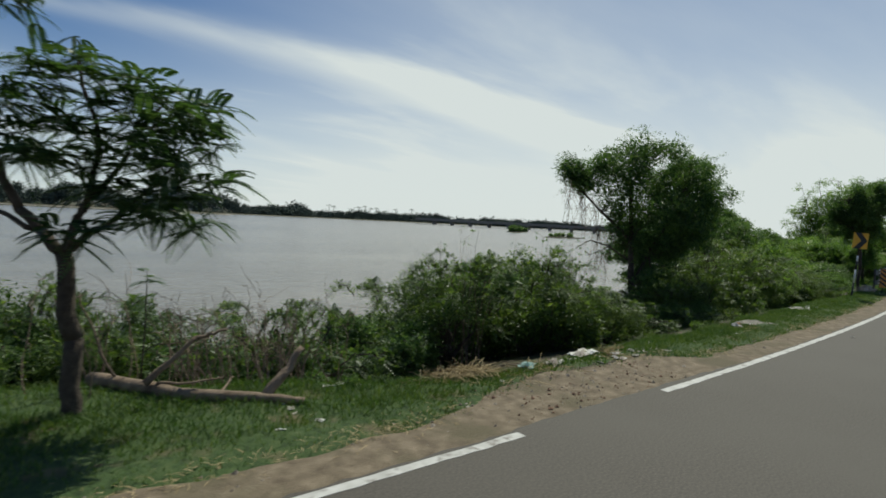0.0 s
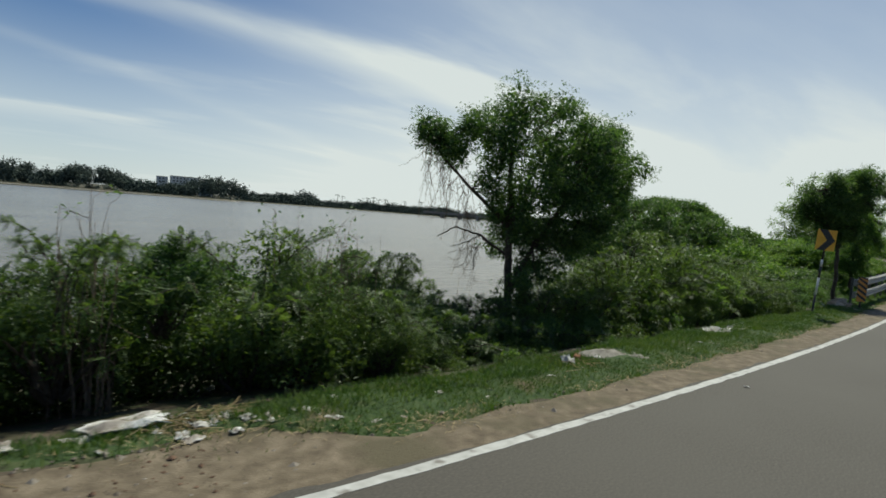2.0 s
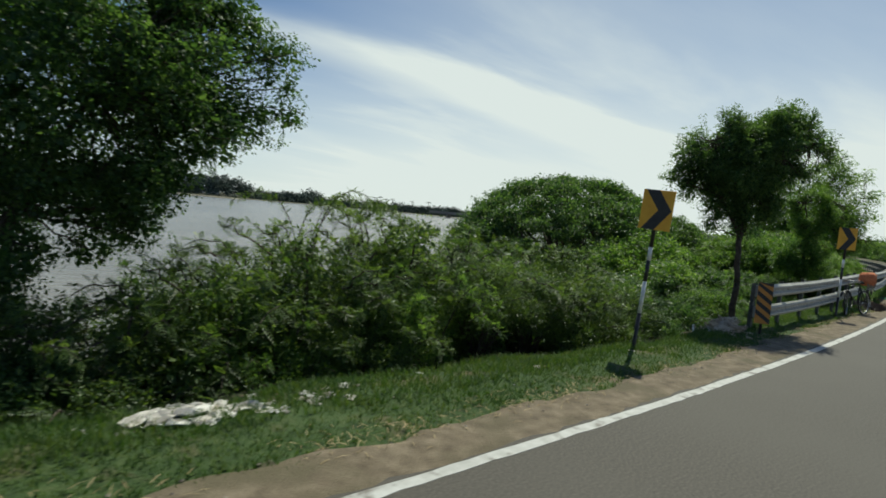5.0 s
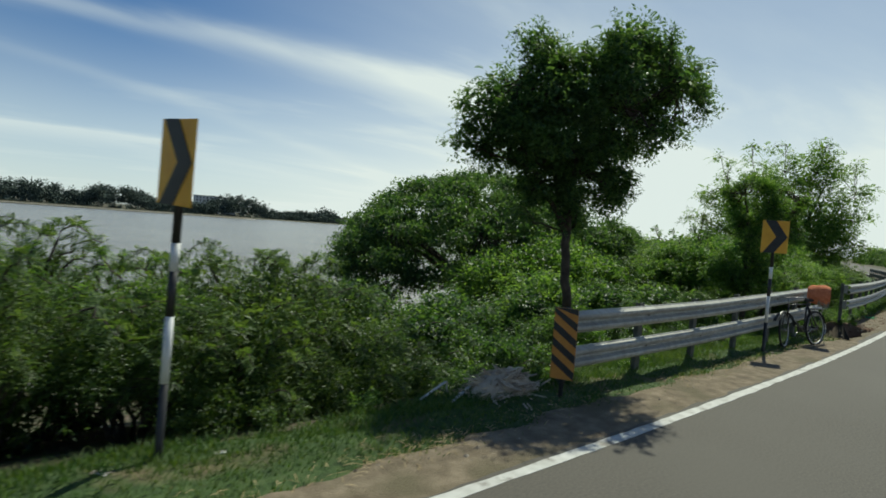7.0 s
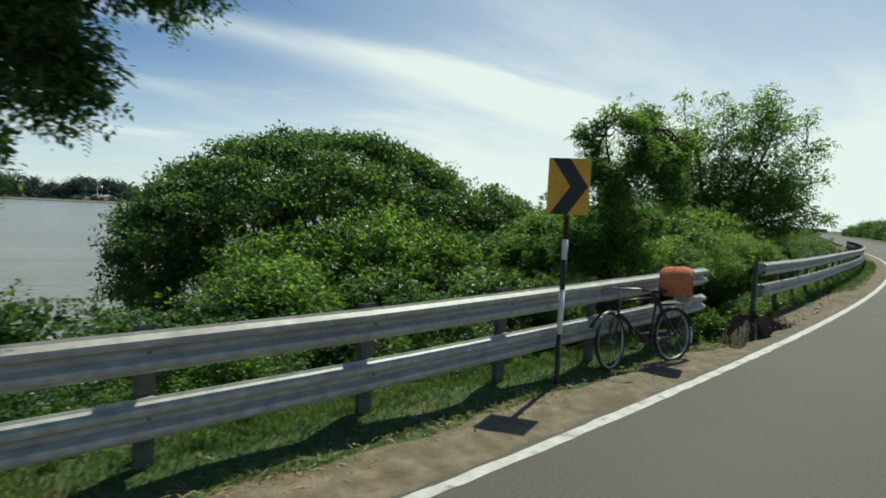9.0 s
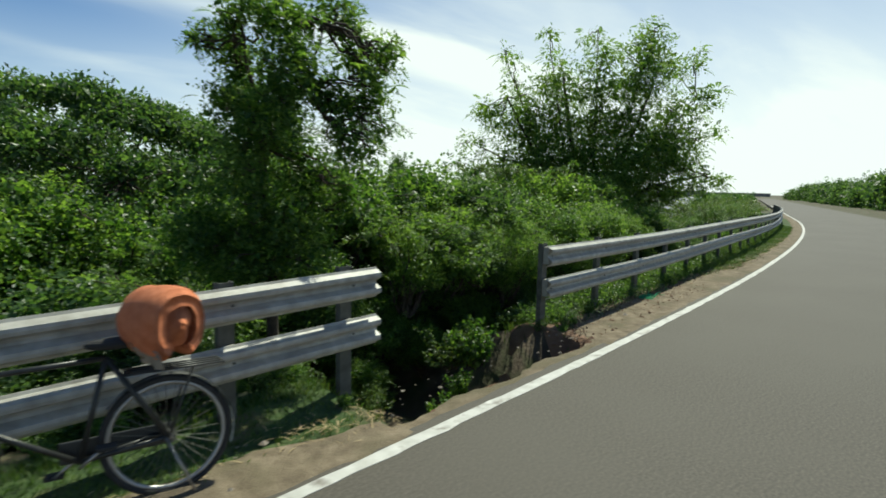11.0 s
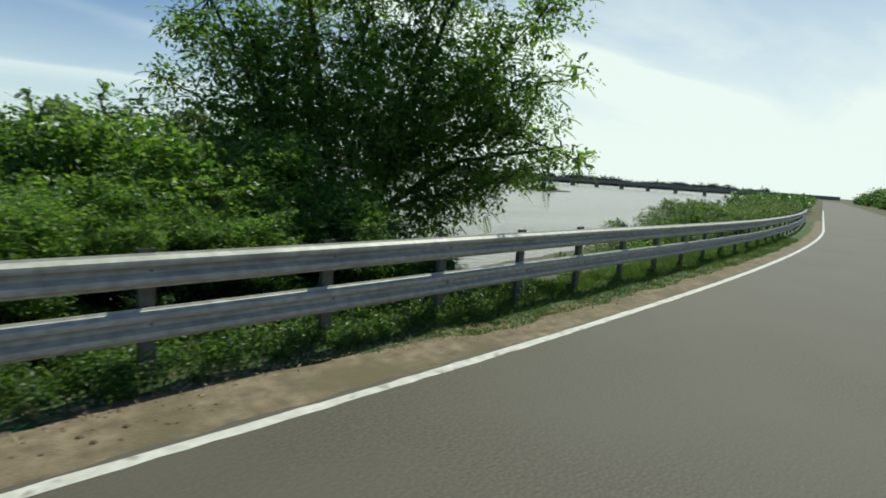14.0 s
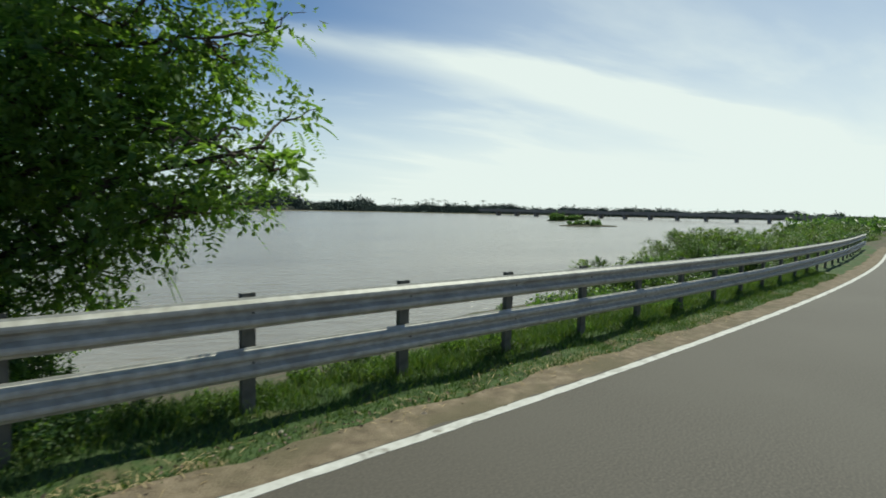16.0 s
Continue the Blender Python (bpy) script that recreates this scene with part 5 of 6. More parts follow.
# ---------------------------------------------------------------- grass, weeds, stones
def grass():
    rng = np.random.default_rng(51)
    m = 380000
    s = rng.uniform(-8, 82, m)
    n = rng.uniform(3.05, 5.2, m) + np.where(s < 0.5, rng.uniform(0, 2.2, m), 0)
    top = np.interp(s, [-20, -3, 0.5, 3, 20, 25.5, 28, 31, 41, 46, 60, 75], [7.4, 7.4, 5.4, 4.6, 4.9, 4.7, 4.4, 4.7, 4.3, 4.3, 4.9, 4.9])
    thin = np.sin(s * 1.7) * np.sin(n * 3.1 + s * 0.6) + 0.6 * np.sin(s * 4.1 + n * 5.0)
    start = np.interp(s, OUT_S, OUT_N) + 0.02 + 0.16 * thin - np.abs(rng.normal(0, 0.22, m)) * (rng.uniform(0, 1, m) < 0.4)
    keep = (n < top) & (n > start) & (rng.uniform(-1.6, 1.2, m) < thin + 0.75) & ~((s > 41.9) & (s < 45.5)) & (((s - 13.2) / 0.6) ** 2 + ((n - 4.2) / 0.36) ** 2 > 1) & ~((s > 45.4) & (s < 53.5) & (rng.uniform(0, 1, m) < 0.7))
    s, n, thin = s[keep], n[keep], thin[keep]
    p = np.stack([(R - n) * np.sin(s / R), R - (R - n) * np.cos(s / R), 0 * s], 1)
    p[:, 2] = ground_height(p[:, 0], p[:, 1]) - 0.01
    k = len(p)
    h = rng.uniform(0.035, 0.10, k) * (1 + 0.5 * (n > 3.9)) * np.where((s > 45) & (n > 3.55), 1.6, 1.0)
    a = rng.uniform(0, 2 * np.pi, k)
    lean = rng.normal(0, 0.45, (k, 2)) * h[:, None]
    w = rng.uniform(0.004, 0.009, k)
    side = np.stack([np.cos(a) * w, np.sin(a) * w, np.zeros(k)], 1)
    mid = p + np.stack([lean[:, 0] * 0.35, lean[:, 1] * 0.35, h * 0.6], 1)
    tip = p + np.stack([lean[:, 0], lean[:, 1], h], 1)
    v = np.stack([p - side, p + side, mid + side * 0.7, tip, mid - side * 0.7], 1).reshape(-1, 3)
    b = np.arange(k)[:, None] * 5
    t = np.concatenate([b + 4, b + 2, b + 3], 1)
    faces = np.concatenate([np.concatenate([b, b + 1, b + 2], 1), np.concatenate([b, b + 2, b + 4], 1), t])
    return v, faces


v, f = grass()
solo("grass", np_mesh("grass", v, f, M_GRASS), "short uneven green grass on the verge", "grass", kind="stuff")


def stones():
    rng = np.random.default_rng(52)
    m = 1500
    s = np.concatenate([rng.uniform(-6, 70, m // 2), rng.normal(4.3, 1.3, m // 2)])
    n = np.concatenate([rng.uniform(2.85, 3.5, m // 2), rng.uniform(2.7, 4.2, m // 2)])
    octa = np.array([(1, 0, 0), (0, 1, 0), (-1, 0, 0), (0, -1, 0), (0, 0, 1), (0, 0, -1)], float)
    tri = np.array([(0, 1, 4), (1, 2, 4), (2, 3, 4), (3, 0, 4), (1, 0, 5), (2, 1, 5), (3, 2, 5), (0, 3, 5)])
    r = rng.gamma(2.0, 0.006, m) + 0.004
    p = np.array([tuple(B(a, b)) for a, b in zip(s, n)])
    p[:, 2] = np.maximum(ground_height(p[:, 0], p[:, 1]), -0.006) + r * 0.2
    v = p[:, None] + octa[None] * (r[:, None] * rng.uniform(0.6, 1.2, (m, 6)))[..., None] * np.array([1, 1, 0.7])
    return v.reshape(-1, 3), (np.arange(m)[:, None, None] * 6 + tri[None]).reshape(-1, 3)


def dry_bits():
    """Dead grass blades and stalks strewn along the edge of the grass."""
    rng = np.random.default_rng(53)
    m = 8500
    s = rng.uniform(-8, 70, m)
    n = np.interp(s, OUT_S, OUT_N) + rng.normal(-0.02, 0.16, m)
    keep = ((np.sin(s * 2.3) + np.sin(s * 0.9 + 1)) > rng.uniform(-2, 1.6, m)) & (n > 2.75) & ~((s > 41.9) & (s < 45.6))
    s, n = s[keep], n[keep]
    p = np.stack([(R - n) * np.sin(s / R), R - (R - n) * np.cos(s / R), 0 * s], 1)
    p[:, 2] = np.maximum(ground_height(p[:, 0], p[:, 1]) + 0.024, 0.006)
    k = len(p)
    a = rng.uniform(0, 2 * np.pi, k)
    L = rng.uniform(0.04, 0.16, k)
    d = np.stack([np.cos(a) * L, np.sin(a) * L, rng.uniform(0, 0.02, k)], 1)
    w = np.stack([-np.sin(a), np.cos(a), 0 * a], 1) * rng.uniform(0.002, 0.005, k)[:, None]
    v = np.stack([p - w, p + w, p + d * 0.5 + w + np.array([0, 0, 0.012]), p + d, p + d * 0.5 - w + np.array([0, 0, 0.012])], 1).reshape(-1, 3)
    b = np.arange(k)[:, None] * 5
    return v, np.concatenate([np.concatenate([b, b + 1, b + 2], 1), np.concatenate([b, b + 2, b + 4], 1), np.concatenate([b + 4, b + 2, b + 3], 1)])


def clods():
    """Lumps of earth along the crumbling rim of the gully and on the bare stretches of the shoulder."""
    rng = np.random.default_rng(54)
    m = 900
    a = rng.uniform(0, 1, m)
    stretch = [(0.14, 41.9, 42.4, 2.9, 3.7), (0.32, 45.0, 46.0, 2.9, 3.7), (0.42, 42.0, 45.6, 2.82, 3.05), (0.72, 45.6, 52.0, 2.85, 3.65), (1.01, 2.2, 6.2, 2.75, 3.9)]
    s, n = np.zeros(m), np.zeros(m)
    low = 0.0
    for top, s0, s1, n0, n1 in stretch:
        pick = (a >= low) & (a < top)
        s, n, low = np.where(pick, rng.uniform(s0, s1, m), s), np.where(pick, rng.uniform(n0, n1, m), n), top
    octa = np.array([(1, 0, 0), (0, 1, 0), (-1, 0, 0), (0, -1, 0), (0, 0, 1), (0, 0, -1)], float)
    tri = np.array([(0, 1, 4), (1, 2, 4), (2, 3, 4), (3, 0, 4), (1, 0, 5), (2, 1, 5), (3, 2, 5), (0, 3, 5)])
    r = (rng.gamma(2.0, 0.016, m) + 0.012) * np.where(a < 0.42, 0.6, 0.28)
    p = np.array([tuple(B(x, y)) for x, y in zip(s, n)])
    p[:, 2] = np.where(a < 0.42, ground_height(p[:, 0], p[:, 1]), np.maximum(ground_height(p[:, 0], p[:, 1]) + 0.012, 0.004)) + r * 0.3
    v = p[:, None] + octa[None] * (r[:, None] * rng.uniform(0.6, 1.3, (m, 6)))[..., None] * np.array([1.2, 1.2, 0.7])
    return v.reshape(-1, 3), (np.arange(m)[:, None, None] * 6 + tri[None]).reshape(-1, 3)


v, f = clods()
solo("earth_clods", np_mesh("earth_clods", v, f, M_CLAY), "lumps of red-brown earth along the washed-out edge and shoulder", "earth", kind="stuff")
v, f = dry_bits()
solo("dry_grass", np_mesh("dry_grass", v, f, M_STRAW), "dead straw-coloured grass blades strewn along the verge", "dry grass", kind="stuff")
v, f = stones()
solo("gravel", np_mesh("gravel", v, f, M_STONE), "loose small stones on the dusty shoulder", "gravel", kind="stuff")


def weed_kind(seed, mat, leaf, count):
    """A low plant: thin stalks with leaves."""
    rng = np.random.default_rng(seed)
    root = thing("weed", Matrix.Identity(4), "small leafy weed at the edge of the verge", "weed", "weeds along the verge")
    st, lv = [], []
    for k in range(count):
        d = rng.normal(0, 0.35, 2)
        w = wavy((d[0] * 0.2, d[1] * 0.2, -0.1), (d[0], d[1], rng.uniform(0.5, 1.0)), 8, 0.03, rng)
        st.append(tube(w, [0.012, 0.004], 4))
        pts = np.repeat(w[2:], 8, 0) + rng.normal(0, 0.035, (48, 3))
        lv.append(leaves(pts, leaf, rng, None, 0.55, 0.1))
    v, f = join(st)
    part("stalk", np_mesh("stalk", v, f, M_BARK), root, kind="stuff")
    v, f = join(lv)
    part("foliage", np_mesh("foliage", v, f, mat), root, kind="stuff")
    return root


WEEDS = [weed_kind(61, M_LEAF, 0.14, 20), weed_kind(62, M_LEAF_OLIVE, 0.11, 26)]
rw = np.random.default_rng(9)
placed = [False, False]
spots_w = [(44.7, 4.2, -0.45, 0.6), (44.5, 4.5, -0.5, 0.55), (45.0, 4.5, -0.3, 0.5), (43.7, 3.9, -0.95, 0.6), (44.1, 4.0, -0.7, 0.5), (12.3, 4.85, 0.0, 0.42), (11.6, 5.05, 0.0, 0.45), (11.95, 4.95, 0.0, 0.42), (0.9, 4.95, 0.0, 0.3), (1.4, 4.85, 0.0, 0.28), (11.0, 4.7, 0.0, 0.4), (28.0, 4.5, -0.1, 0.5), (27.0, 4.8, -0.2, 0.6), (14.6, 4.9, -0.1, 0.3), (65.8, 5.3, -0.2, 1.1), (66.9, 5.4, -0.2, 1.0), (68.2, 5.2, -0.2, 0.9), (61.5, 5.2, -0.2, 0.9), (45.7, 3.35, 0.0, 0.22), (45.95, 3.45, 0.0, 0.3), (45.6, 3.7, -0.02, 0.35), (46.3, 3.5, 0.0, 0.2), (42.0, 3.3, 0.0, 0.2), (41.7, 3.5, 0.0, 0.25), (42.3, 3.75, -0.3, 0.45)]
for s in np.concatenate([np.arange(45.9, 64, 0.5), np.arange(64, 84, 1.5)]):
    for k in range(3):
        spots_w.append((s + rw.uniform(-0.25, 0.25), rw.uniform(3.85, 4.9), -0.03, rw.uniform(0.2, 0.55)))
for s in np.arange(45.9, 56.0, 0.16):
    spots_w.append((s + rw.uniform(-0.1, 0.1), rw.uniform(3.62, 4.35), -0.03, rw.uniform(0.28, 0.5)))
for s in np.arange(31, 41.5, 0.6):
    spots_w.append((s + rw.uniform(-0.2, 0.2), rw.uniform(4.1, 4.6), -0.03, rw.uniform(0.2, 0.5)))
for s, n, z, r in spots_w:
    k = int(rw.integers(0, 2))
    w0 = B(s, n)
    zz = min(z, float(ground_height(np.array([w0.x]), np.array([w0.y]))[0]) + 0.01) if z > -0.15 else z
    m = Matrix.Translation((w0.x, w0.y, zz)) @ pose(0, 0, 0, 0, 0, float(rw.uniform(0, 360))) @ Matrix.Scale(r, 4)
    if placed[k]:
        copy_thing(WEEDS[k], m)
    else:
        placed[k] = True
        WEEDS[k].matrix_basis = m


def undergrowth():
    """Low leafy plants crowding round the feet of the long rail."""
    rng = np.random.default_rng(64)
    out = []
    for k in range(330):
        s = rng.uniform(45.7, 58.0)
        n = rng.uniform(3.66 + 0.03 * max(0.0, s - 50), 4.75)
        c = np.array(B(s, n))
        c[2] = float(ground_height(c[:1], c[1:2])[0])
        h = rng.uniform(0.14, 0.34) * (1.3 if n > 4.1 else 1.0)
        m = int(70 * h / 0.25)
        p = c + rng.normal(0, 1, (m, 3)) * np.array([0.09, 0.09, 0])
        p[:, 2] += h * rng.uniform(0.05, 1, m)
        out.append(leaves(p, 0.055, rng, None, 0.55, 0.15))
    return join(out)


v, f = undergrowth()
solo("undergrowth", np_mesh("undergrowth", v, f, M_LEAF_DARK), "dark leafy weeds crowding under the long rail", "weeds", kind="stuff")


def dead_leaves():
    rng = np.random.default_rng(65)
    m = 2600
    s = 45.4 + rng.gamma(1.6, 3.0, m)
    n = np.interp(s, OUT_S, OUT_N) + rng.normal(0.02, 0.13, m)
    p = np.stack([(R - n) * np.sin(s / R), R - (R - n) * np.cos(s / R), 0 * s], 1)
    p[:, 2] = np.maximum(ground_height(p[:, 0], p[:, 1]), -0.005) + rng.uniform(0.008, 0.03, m)
    return leaves(p, 0.045, rng, np.stack([np.cos(s * 91), np.sin(s * 91), 0.15 * np.sin(s * 57)], 1), 0.6, 0.0)


v, f = dead_leaves()
solo("dead_leaves", np_mesh("dead_leaves", v, f, M_DEAD), "dead brown leaves scattered along the shoulder", "leaves", kind="stuff")


# ---------------------------------------------------------------- fallen log, straw, litter
def fallen_log():
    rng = np.random.default_rng(71)
    root = thing("fallen_log", Matrix.Translation(B(-1.0, 5.4)), "weathered fallen tree trunk lying on the grass", "log")
    P = lambda a, b, c: lp(a, b, c, -1.0, 5.4)
    v, f = join([tube(np.concatenate([wavy(P(-2.15, 6.5, 0.13), P(-0.95, 5.15, 0.12), 9, 0.02, rng), wavy(P(-0.95, 5.15, 0.12), P(0.0, 4.55, 0.08), 8, 0.015, rng)[1:]]), [0.095, 0.08, 0.045], 9)])
    part("trunk", np_mesh("trunk", v, f, M_DEAD, True), root)
    for a, b, r in (((-1.62, 5.75, 0.2), (-1.05, 5.6, 0.78), 0.05), ((-0.4, 4.85, 0.1), (0.12, 4.95, 0.66), 0.075), ((-1.9, 6.2, 0.2), (-2.3, 6.3, 1.3), 0.02), ((-1.5, 5.7, 0.2), (-0.7, 5.6, 0.2), 0.02), ((-0.9, 5.15, 0.15), (-0.6, 5.5, 0.22), 0.02), ((-1.05, 5.6, 0.76), (-0.7, 5.5, 0.86), 0.03)):
        v, f = tube(wavy(P(*a), P(*b), 8, 0.02, rng), [r, r * 0.5], 7)
        part("branch", np_mesh("branch", v, f, M_DEAD, True), root)


fallen_log()


def sapling(s, n, z, top):
    """A thin bare stem with a crown of feathery leaves."""
    rng = np.random.default_rng(75)
    root = thing("sapling", Matrix.Translation(B(s, n, z)), "thin young tree with a few feathery leaves at its top", "sapling")
    v, f = tube(wavy((0, 0, -0.1), (0.06, 0.03, top), 8, 0.015, rng), [0.014, 0.007], 6)
    part("stem", np_mesh("stem", v, f, M_BARK, True), root)
    k = 9
    a = np.arange(k) * 2.4
    d = np.stack([np.cos(a), np.sin(a), rng.uniform(-0.1, 0.5, k)], 1)
    base = np.array([[0.06, 0.03, top]]) - np.array([[0, 0, 1.0]]) * rng.uniform(0, 0.18, (k, 1))
    v, f = fronds(base, d, 0.26, rng, 9, 0.075, 0.35, 0.03)
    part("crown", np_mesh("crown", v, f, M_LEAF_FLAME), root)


sapling(-1.45, 7.2, -0.05, 1.5)


def brushwood(s, n, ls, ln, count, height, seed, label, leafy=0):
    """Thin leafless stems standing and leaning among the bushes."""
    rng = np.random.default_rng(seed)
    t, tips = [], []
    for k in range(count):
        a, b = s + rng.normal(0, ls), n + rng.normal(0, ln)
        g = lp(a, b, 0, s, n)
        w = B(a, b)
        g[2] = float(ground_height(np.array([w.x]), np.array([w.y]))[0]) - 0.05
        h = height * rng.uniform(0.5, 1.15)
        tip = g + np.array([rng.normal(0, 0.3), rng.normal(0, 0.3), h])
        line = wavy(g, tip, 8, 0.03, rng, -0.08)
        t.append(tube(line, [0.006 + 0.003 * height, 0.003], 4))
        for j in range(4):
            e = line[rng.integers(3, 8)]
            tip = e + rng.normal(0, 0.17, 3) + np.array([0, 0, 0.1])
            t.append(tube(wavy(e, tip, 5, 0.02, rng), [0.005, 0.0025], 3))
            tips.append(tip)
    v, f = join(t)
    root = thing("brushwood", Matrix.Translation(B(s, n)), label, "brushwood", kind="stuff")
    part("stem", np_mesh("stem", v, f, M_DEAD), root, kind="stuff")
    if leafy:
        q = np.repeat(np.array(tips), leafy, 0) + rng.normal(0, 0.05, (len(tips) * leafy, 3))
        v, f = leaves(q, 0.075, rng, None, 0.5, 0.5)
        part("foliage", np_mesh("foliage", v, f, M_LEAF_DARK), root, kind="stuff")
    return root


brushwood(-0.2, 6.4, 0.9, 0.35, 80, 1.35, 76, "thin leafless brown stems standing behind the fallen trunk")
brushwood(9.7, 8.3, 0.5, 0.4, 46, 2.9, 77, "sparse twiggy shrub with a few dark leaves at its tips", 5)
brushwood(5.6, 8.0, 0.35, 0.3, 20, 2.9, 79, "thin twiggy shrub with a few dark leaves", 5)


def straw_heap(s, n, ls, ln, h, count, seed, label, mat=None, length=0.28, thick=0.006):
    rng = np.random.default_rng(seed)
    t = []
    for k in range(count):
        a, b = rng.normal(0, 0.45, 2)
        z = h * math.exp(-(a * a + b * b) * 1.6) * rng.uniform(0.2, 1) + 0.01
        ang = rng.uniform(0, 6.28)
        L = length * rng.uniform(0.4, 1.2)
        p, q = np.array([a * ls, b * ln, z]), np.array([a * ls + L * math.cos(ang), b * ln + L * math.sin(ang), max(0.01, z + rng.normal(-0.02, 0.06))])
        t.append(tube(wavy(p, q, 4, 0.012, rng), [thick, thick * 0.6], 3))
    v, f = join(t)
    g = B(s, n)
    zz = float(ground_height(np.array([g.x]), np.array([g.y]))[0])
    return solo("straw_heap", np_mesh("straw_heap", v, f, mat or M_STRAW), label, "straw", kind="stuff", m=put(s, n, zz))


def mound(s, n, ls, ln, h, mat, label, seed, name="straw_mound", category="straw"):
    """A rounded heap with a lumpy skin, sunk a little into the ground."""
    rng = np.random.default_rng(seed)
    rings, seg = 7, 22
    ph = rng.uniform(0, 6.28, 4)
    v = []
    for j in range(rings):
        u = j / (rings - 1)
        for i in range(seg):
            a = 2 * math.pi * i / seg
            w = 1 + 0.14 * math.sin(3 * a + ph[0]) + 0.09 * math.sin(7 * a + ph[1])
            r = (1 - u * 0.98) * w
            v.append((ls * r * math.cos(a), ln * r * math.sin(a), -0.06 + (h + 0.06) * (1 - (1 - u) ** 2.2) * (1 + 0.12 * math.sin(5 * a + 9 * u + ph[2]))))
    f = [(j * seg + i, j * seg + (i + 1) % seg, (j + 1) * seg + (i + 1) % seg, (j + 1) * seg + i) for j in range(rings - 1) for i in range(seg)]
    g = B(s, n)
    zz = float(ground_height(np.array([g.x]), np.array([g.y]))[0])
    return solo(name, np_mesh(name, v, f, mat, True), label, category, kind="stuff", m=put(s, n, zz))


mound(29.95, 4.22, 0.62, 0.36, 0.30, M_PALE, "pale matted core of a heap of palm straw", 7)
straw_heap(2.5, 4.5, 1.1, 0.28, 0.24, 560, 81, "heap of dry brown straw and twigs on the verge")
straw_heap(3.9, 4.2, 0.9, 0.35, 0.05, 90, 82, "scattered dry twigs on the verge", None, 0.5)
straw_heap(29.95, 4.22, 0.55, 0.34, 0.34, 650, 83, "pale heap of dry palm straw under the hazard board", M_PALE, 0.24, 0.017)
straw_heap(12.3, 4.15, 0.6, 0.3, 0.06, 70, 84, "dry stalks lying on the grass", None, 0.4)
straw_heap(6.3, 4.35, 0.7, 0.22, 0.1, 120, 85, "dry stalks mixed with rubbish", None, 0.3)


def crumpled(seed, w, d, h, mat):
    """A crumpled sheet of plastic or paper with some thickness."""
    rng = np.random.default_rng(seed)
    k = 6
    u = np.linspace(-0.5, 0.5, k)
    X, Y = np.meshgrid(u, u, indexing="ij")
    Z = rng.uniform(0.02, 1, (k, k)) * h * (1 - 1.4 * (X ** 2 + Y ** 2)) + 0.012
    X = X * w * (1 + rng.normal(0, 0.12, (k, k)))
    Y = Y * d * (1 + rng.normal(0, 0.12, (k, k)))
    top = np.stack([X, Y, Z], -1).reshape(-1, 3)
    low = top - np.array([0, 0, 0.012])
    i = np.arange(k - 1)[:, None] * k
    j = np.arange(k - 1)[None]
    f = np.stack([i + j, i + k + j, i + k + j + 1, i + j + 1], -1).reshape(-1, 4)
    rim = np.concatenate([np.arange(k), np.arange(1, k) * k + k - 1, (k - 1) * k + np.arange(k - 2, -1, -1), np.arange(k - 2, 0, -1) * k])
    r2 = np.roll(rim, -1)
    side = np.stack([rim, r2, r2 + k * k, rim + k * k], 1)
    return np_mesh("scrap", np.concatenate([top, low]), np.concatenate([f, f[:, ::-1] + k * k, side]), mat)


SCRAPS = [crumpled(90 + k, 0.30 - 0.04 * k, 0.10 + 0.025 * k, 0.03 + 0.012 * k, M_SCRAP) for k in range(5)]
rl = np.random.default_rng(13)
heaps = [(-0.3, 4.42, 0.15, 0.12, 4), (0.7, 4.95, 0.3, 0.1, 5), (4.2, 4.35, 0.35, 0.12, 7), (5.9, 4.36, 0.45, 0.16, 30), (6.9, 4.1, 0.6, 0.2, 12), (7.5, 3.95, 0.4, 0.15, 8), (12.05, 4.05, 0.08, 0.06, 3), (13.2, 4.1, 0.5, 0.12, 9), (13.6, 3.9, 0.3, 0.1, 3), (15.5, 3.9, 0.4, 0.2, 3), (18.5, 4.42, 0.38, 0.14, 56), (19.6, 4.35, 0.3, 0.1, 14), (19.8, 4.05, 0.5, 0.15, 7), (17.0, 3.8, 0.9, 0.2, 4), (10.5, 4.0, 1.0, 0.3, 4), (1.0, 3.9, 1.5, 0.3, 6), (22, 4.0, 1.5, 0.3, 4), (26.2, 4.1, 0.5, 0.2, 2), (13.87, 2.1, 0.02, 0.02, 1)]
for s, n, ds, dn, count in heaps:
    for k in range(count):
        a, b = s + rl.normal(0, ds), n + rl.normal(0, dn)
        g = B(a, b)
        zz = max(float(ground_height(np.array([g.x]), np.array([g.y]))[0]) + 0.02, 0.006 if b < 2.8 else -9)
        sc = rl.uniform(0.2, 0.95) if count > 11 else rl.uniform(0.15, 0.6)
        solo("litter_scrap", SCRAPS[int(rl.integers(0, 5))], "crumpled pale plastic or paper scrap on the grass", "litter", "litter on the verge", m=Matrix.Translation((g.x, g.y, zz)) @ pose(0, 0, 0, 0, 0, float(rl.uniform(0, 360))) @ Matrix.Diagonal((sc, sc, sc * 0.8, 1)))
solo("plastic_sack", crumpled(120, 0.7, 0.34, 0.10, M_SCRAP), "large crumpled off-white plastic sack on the verge", "sack", m=put(5.7, 4.5, 0.03, 10))
solo("plastic_sack", crumpled(127, 0.5, 0.2, 0.10, M_BAG), "torn white plastic sheeting heaped on the grass", "sack", m=put(18.35, 4.42, 0.03, 8))
solo("plastic_sack", crumpled(128, 0.36, 0.16, 0.09, M_BAG), "torn white plastic sheeting heaped on the grass", "sack", m=put(18.95, 4.3, 0.03, -12))
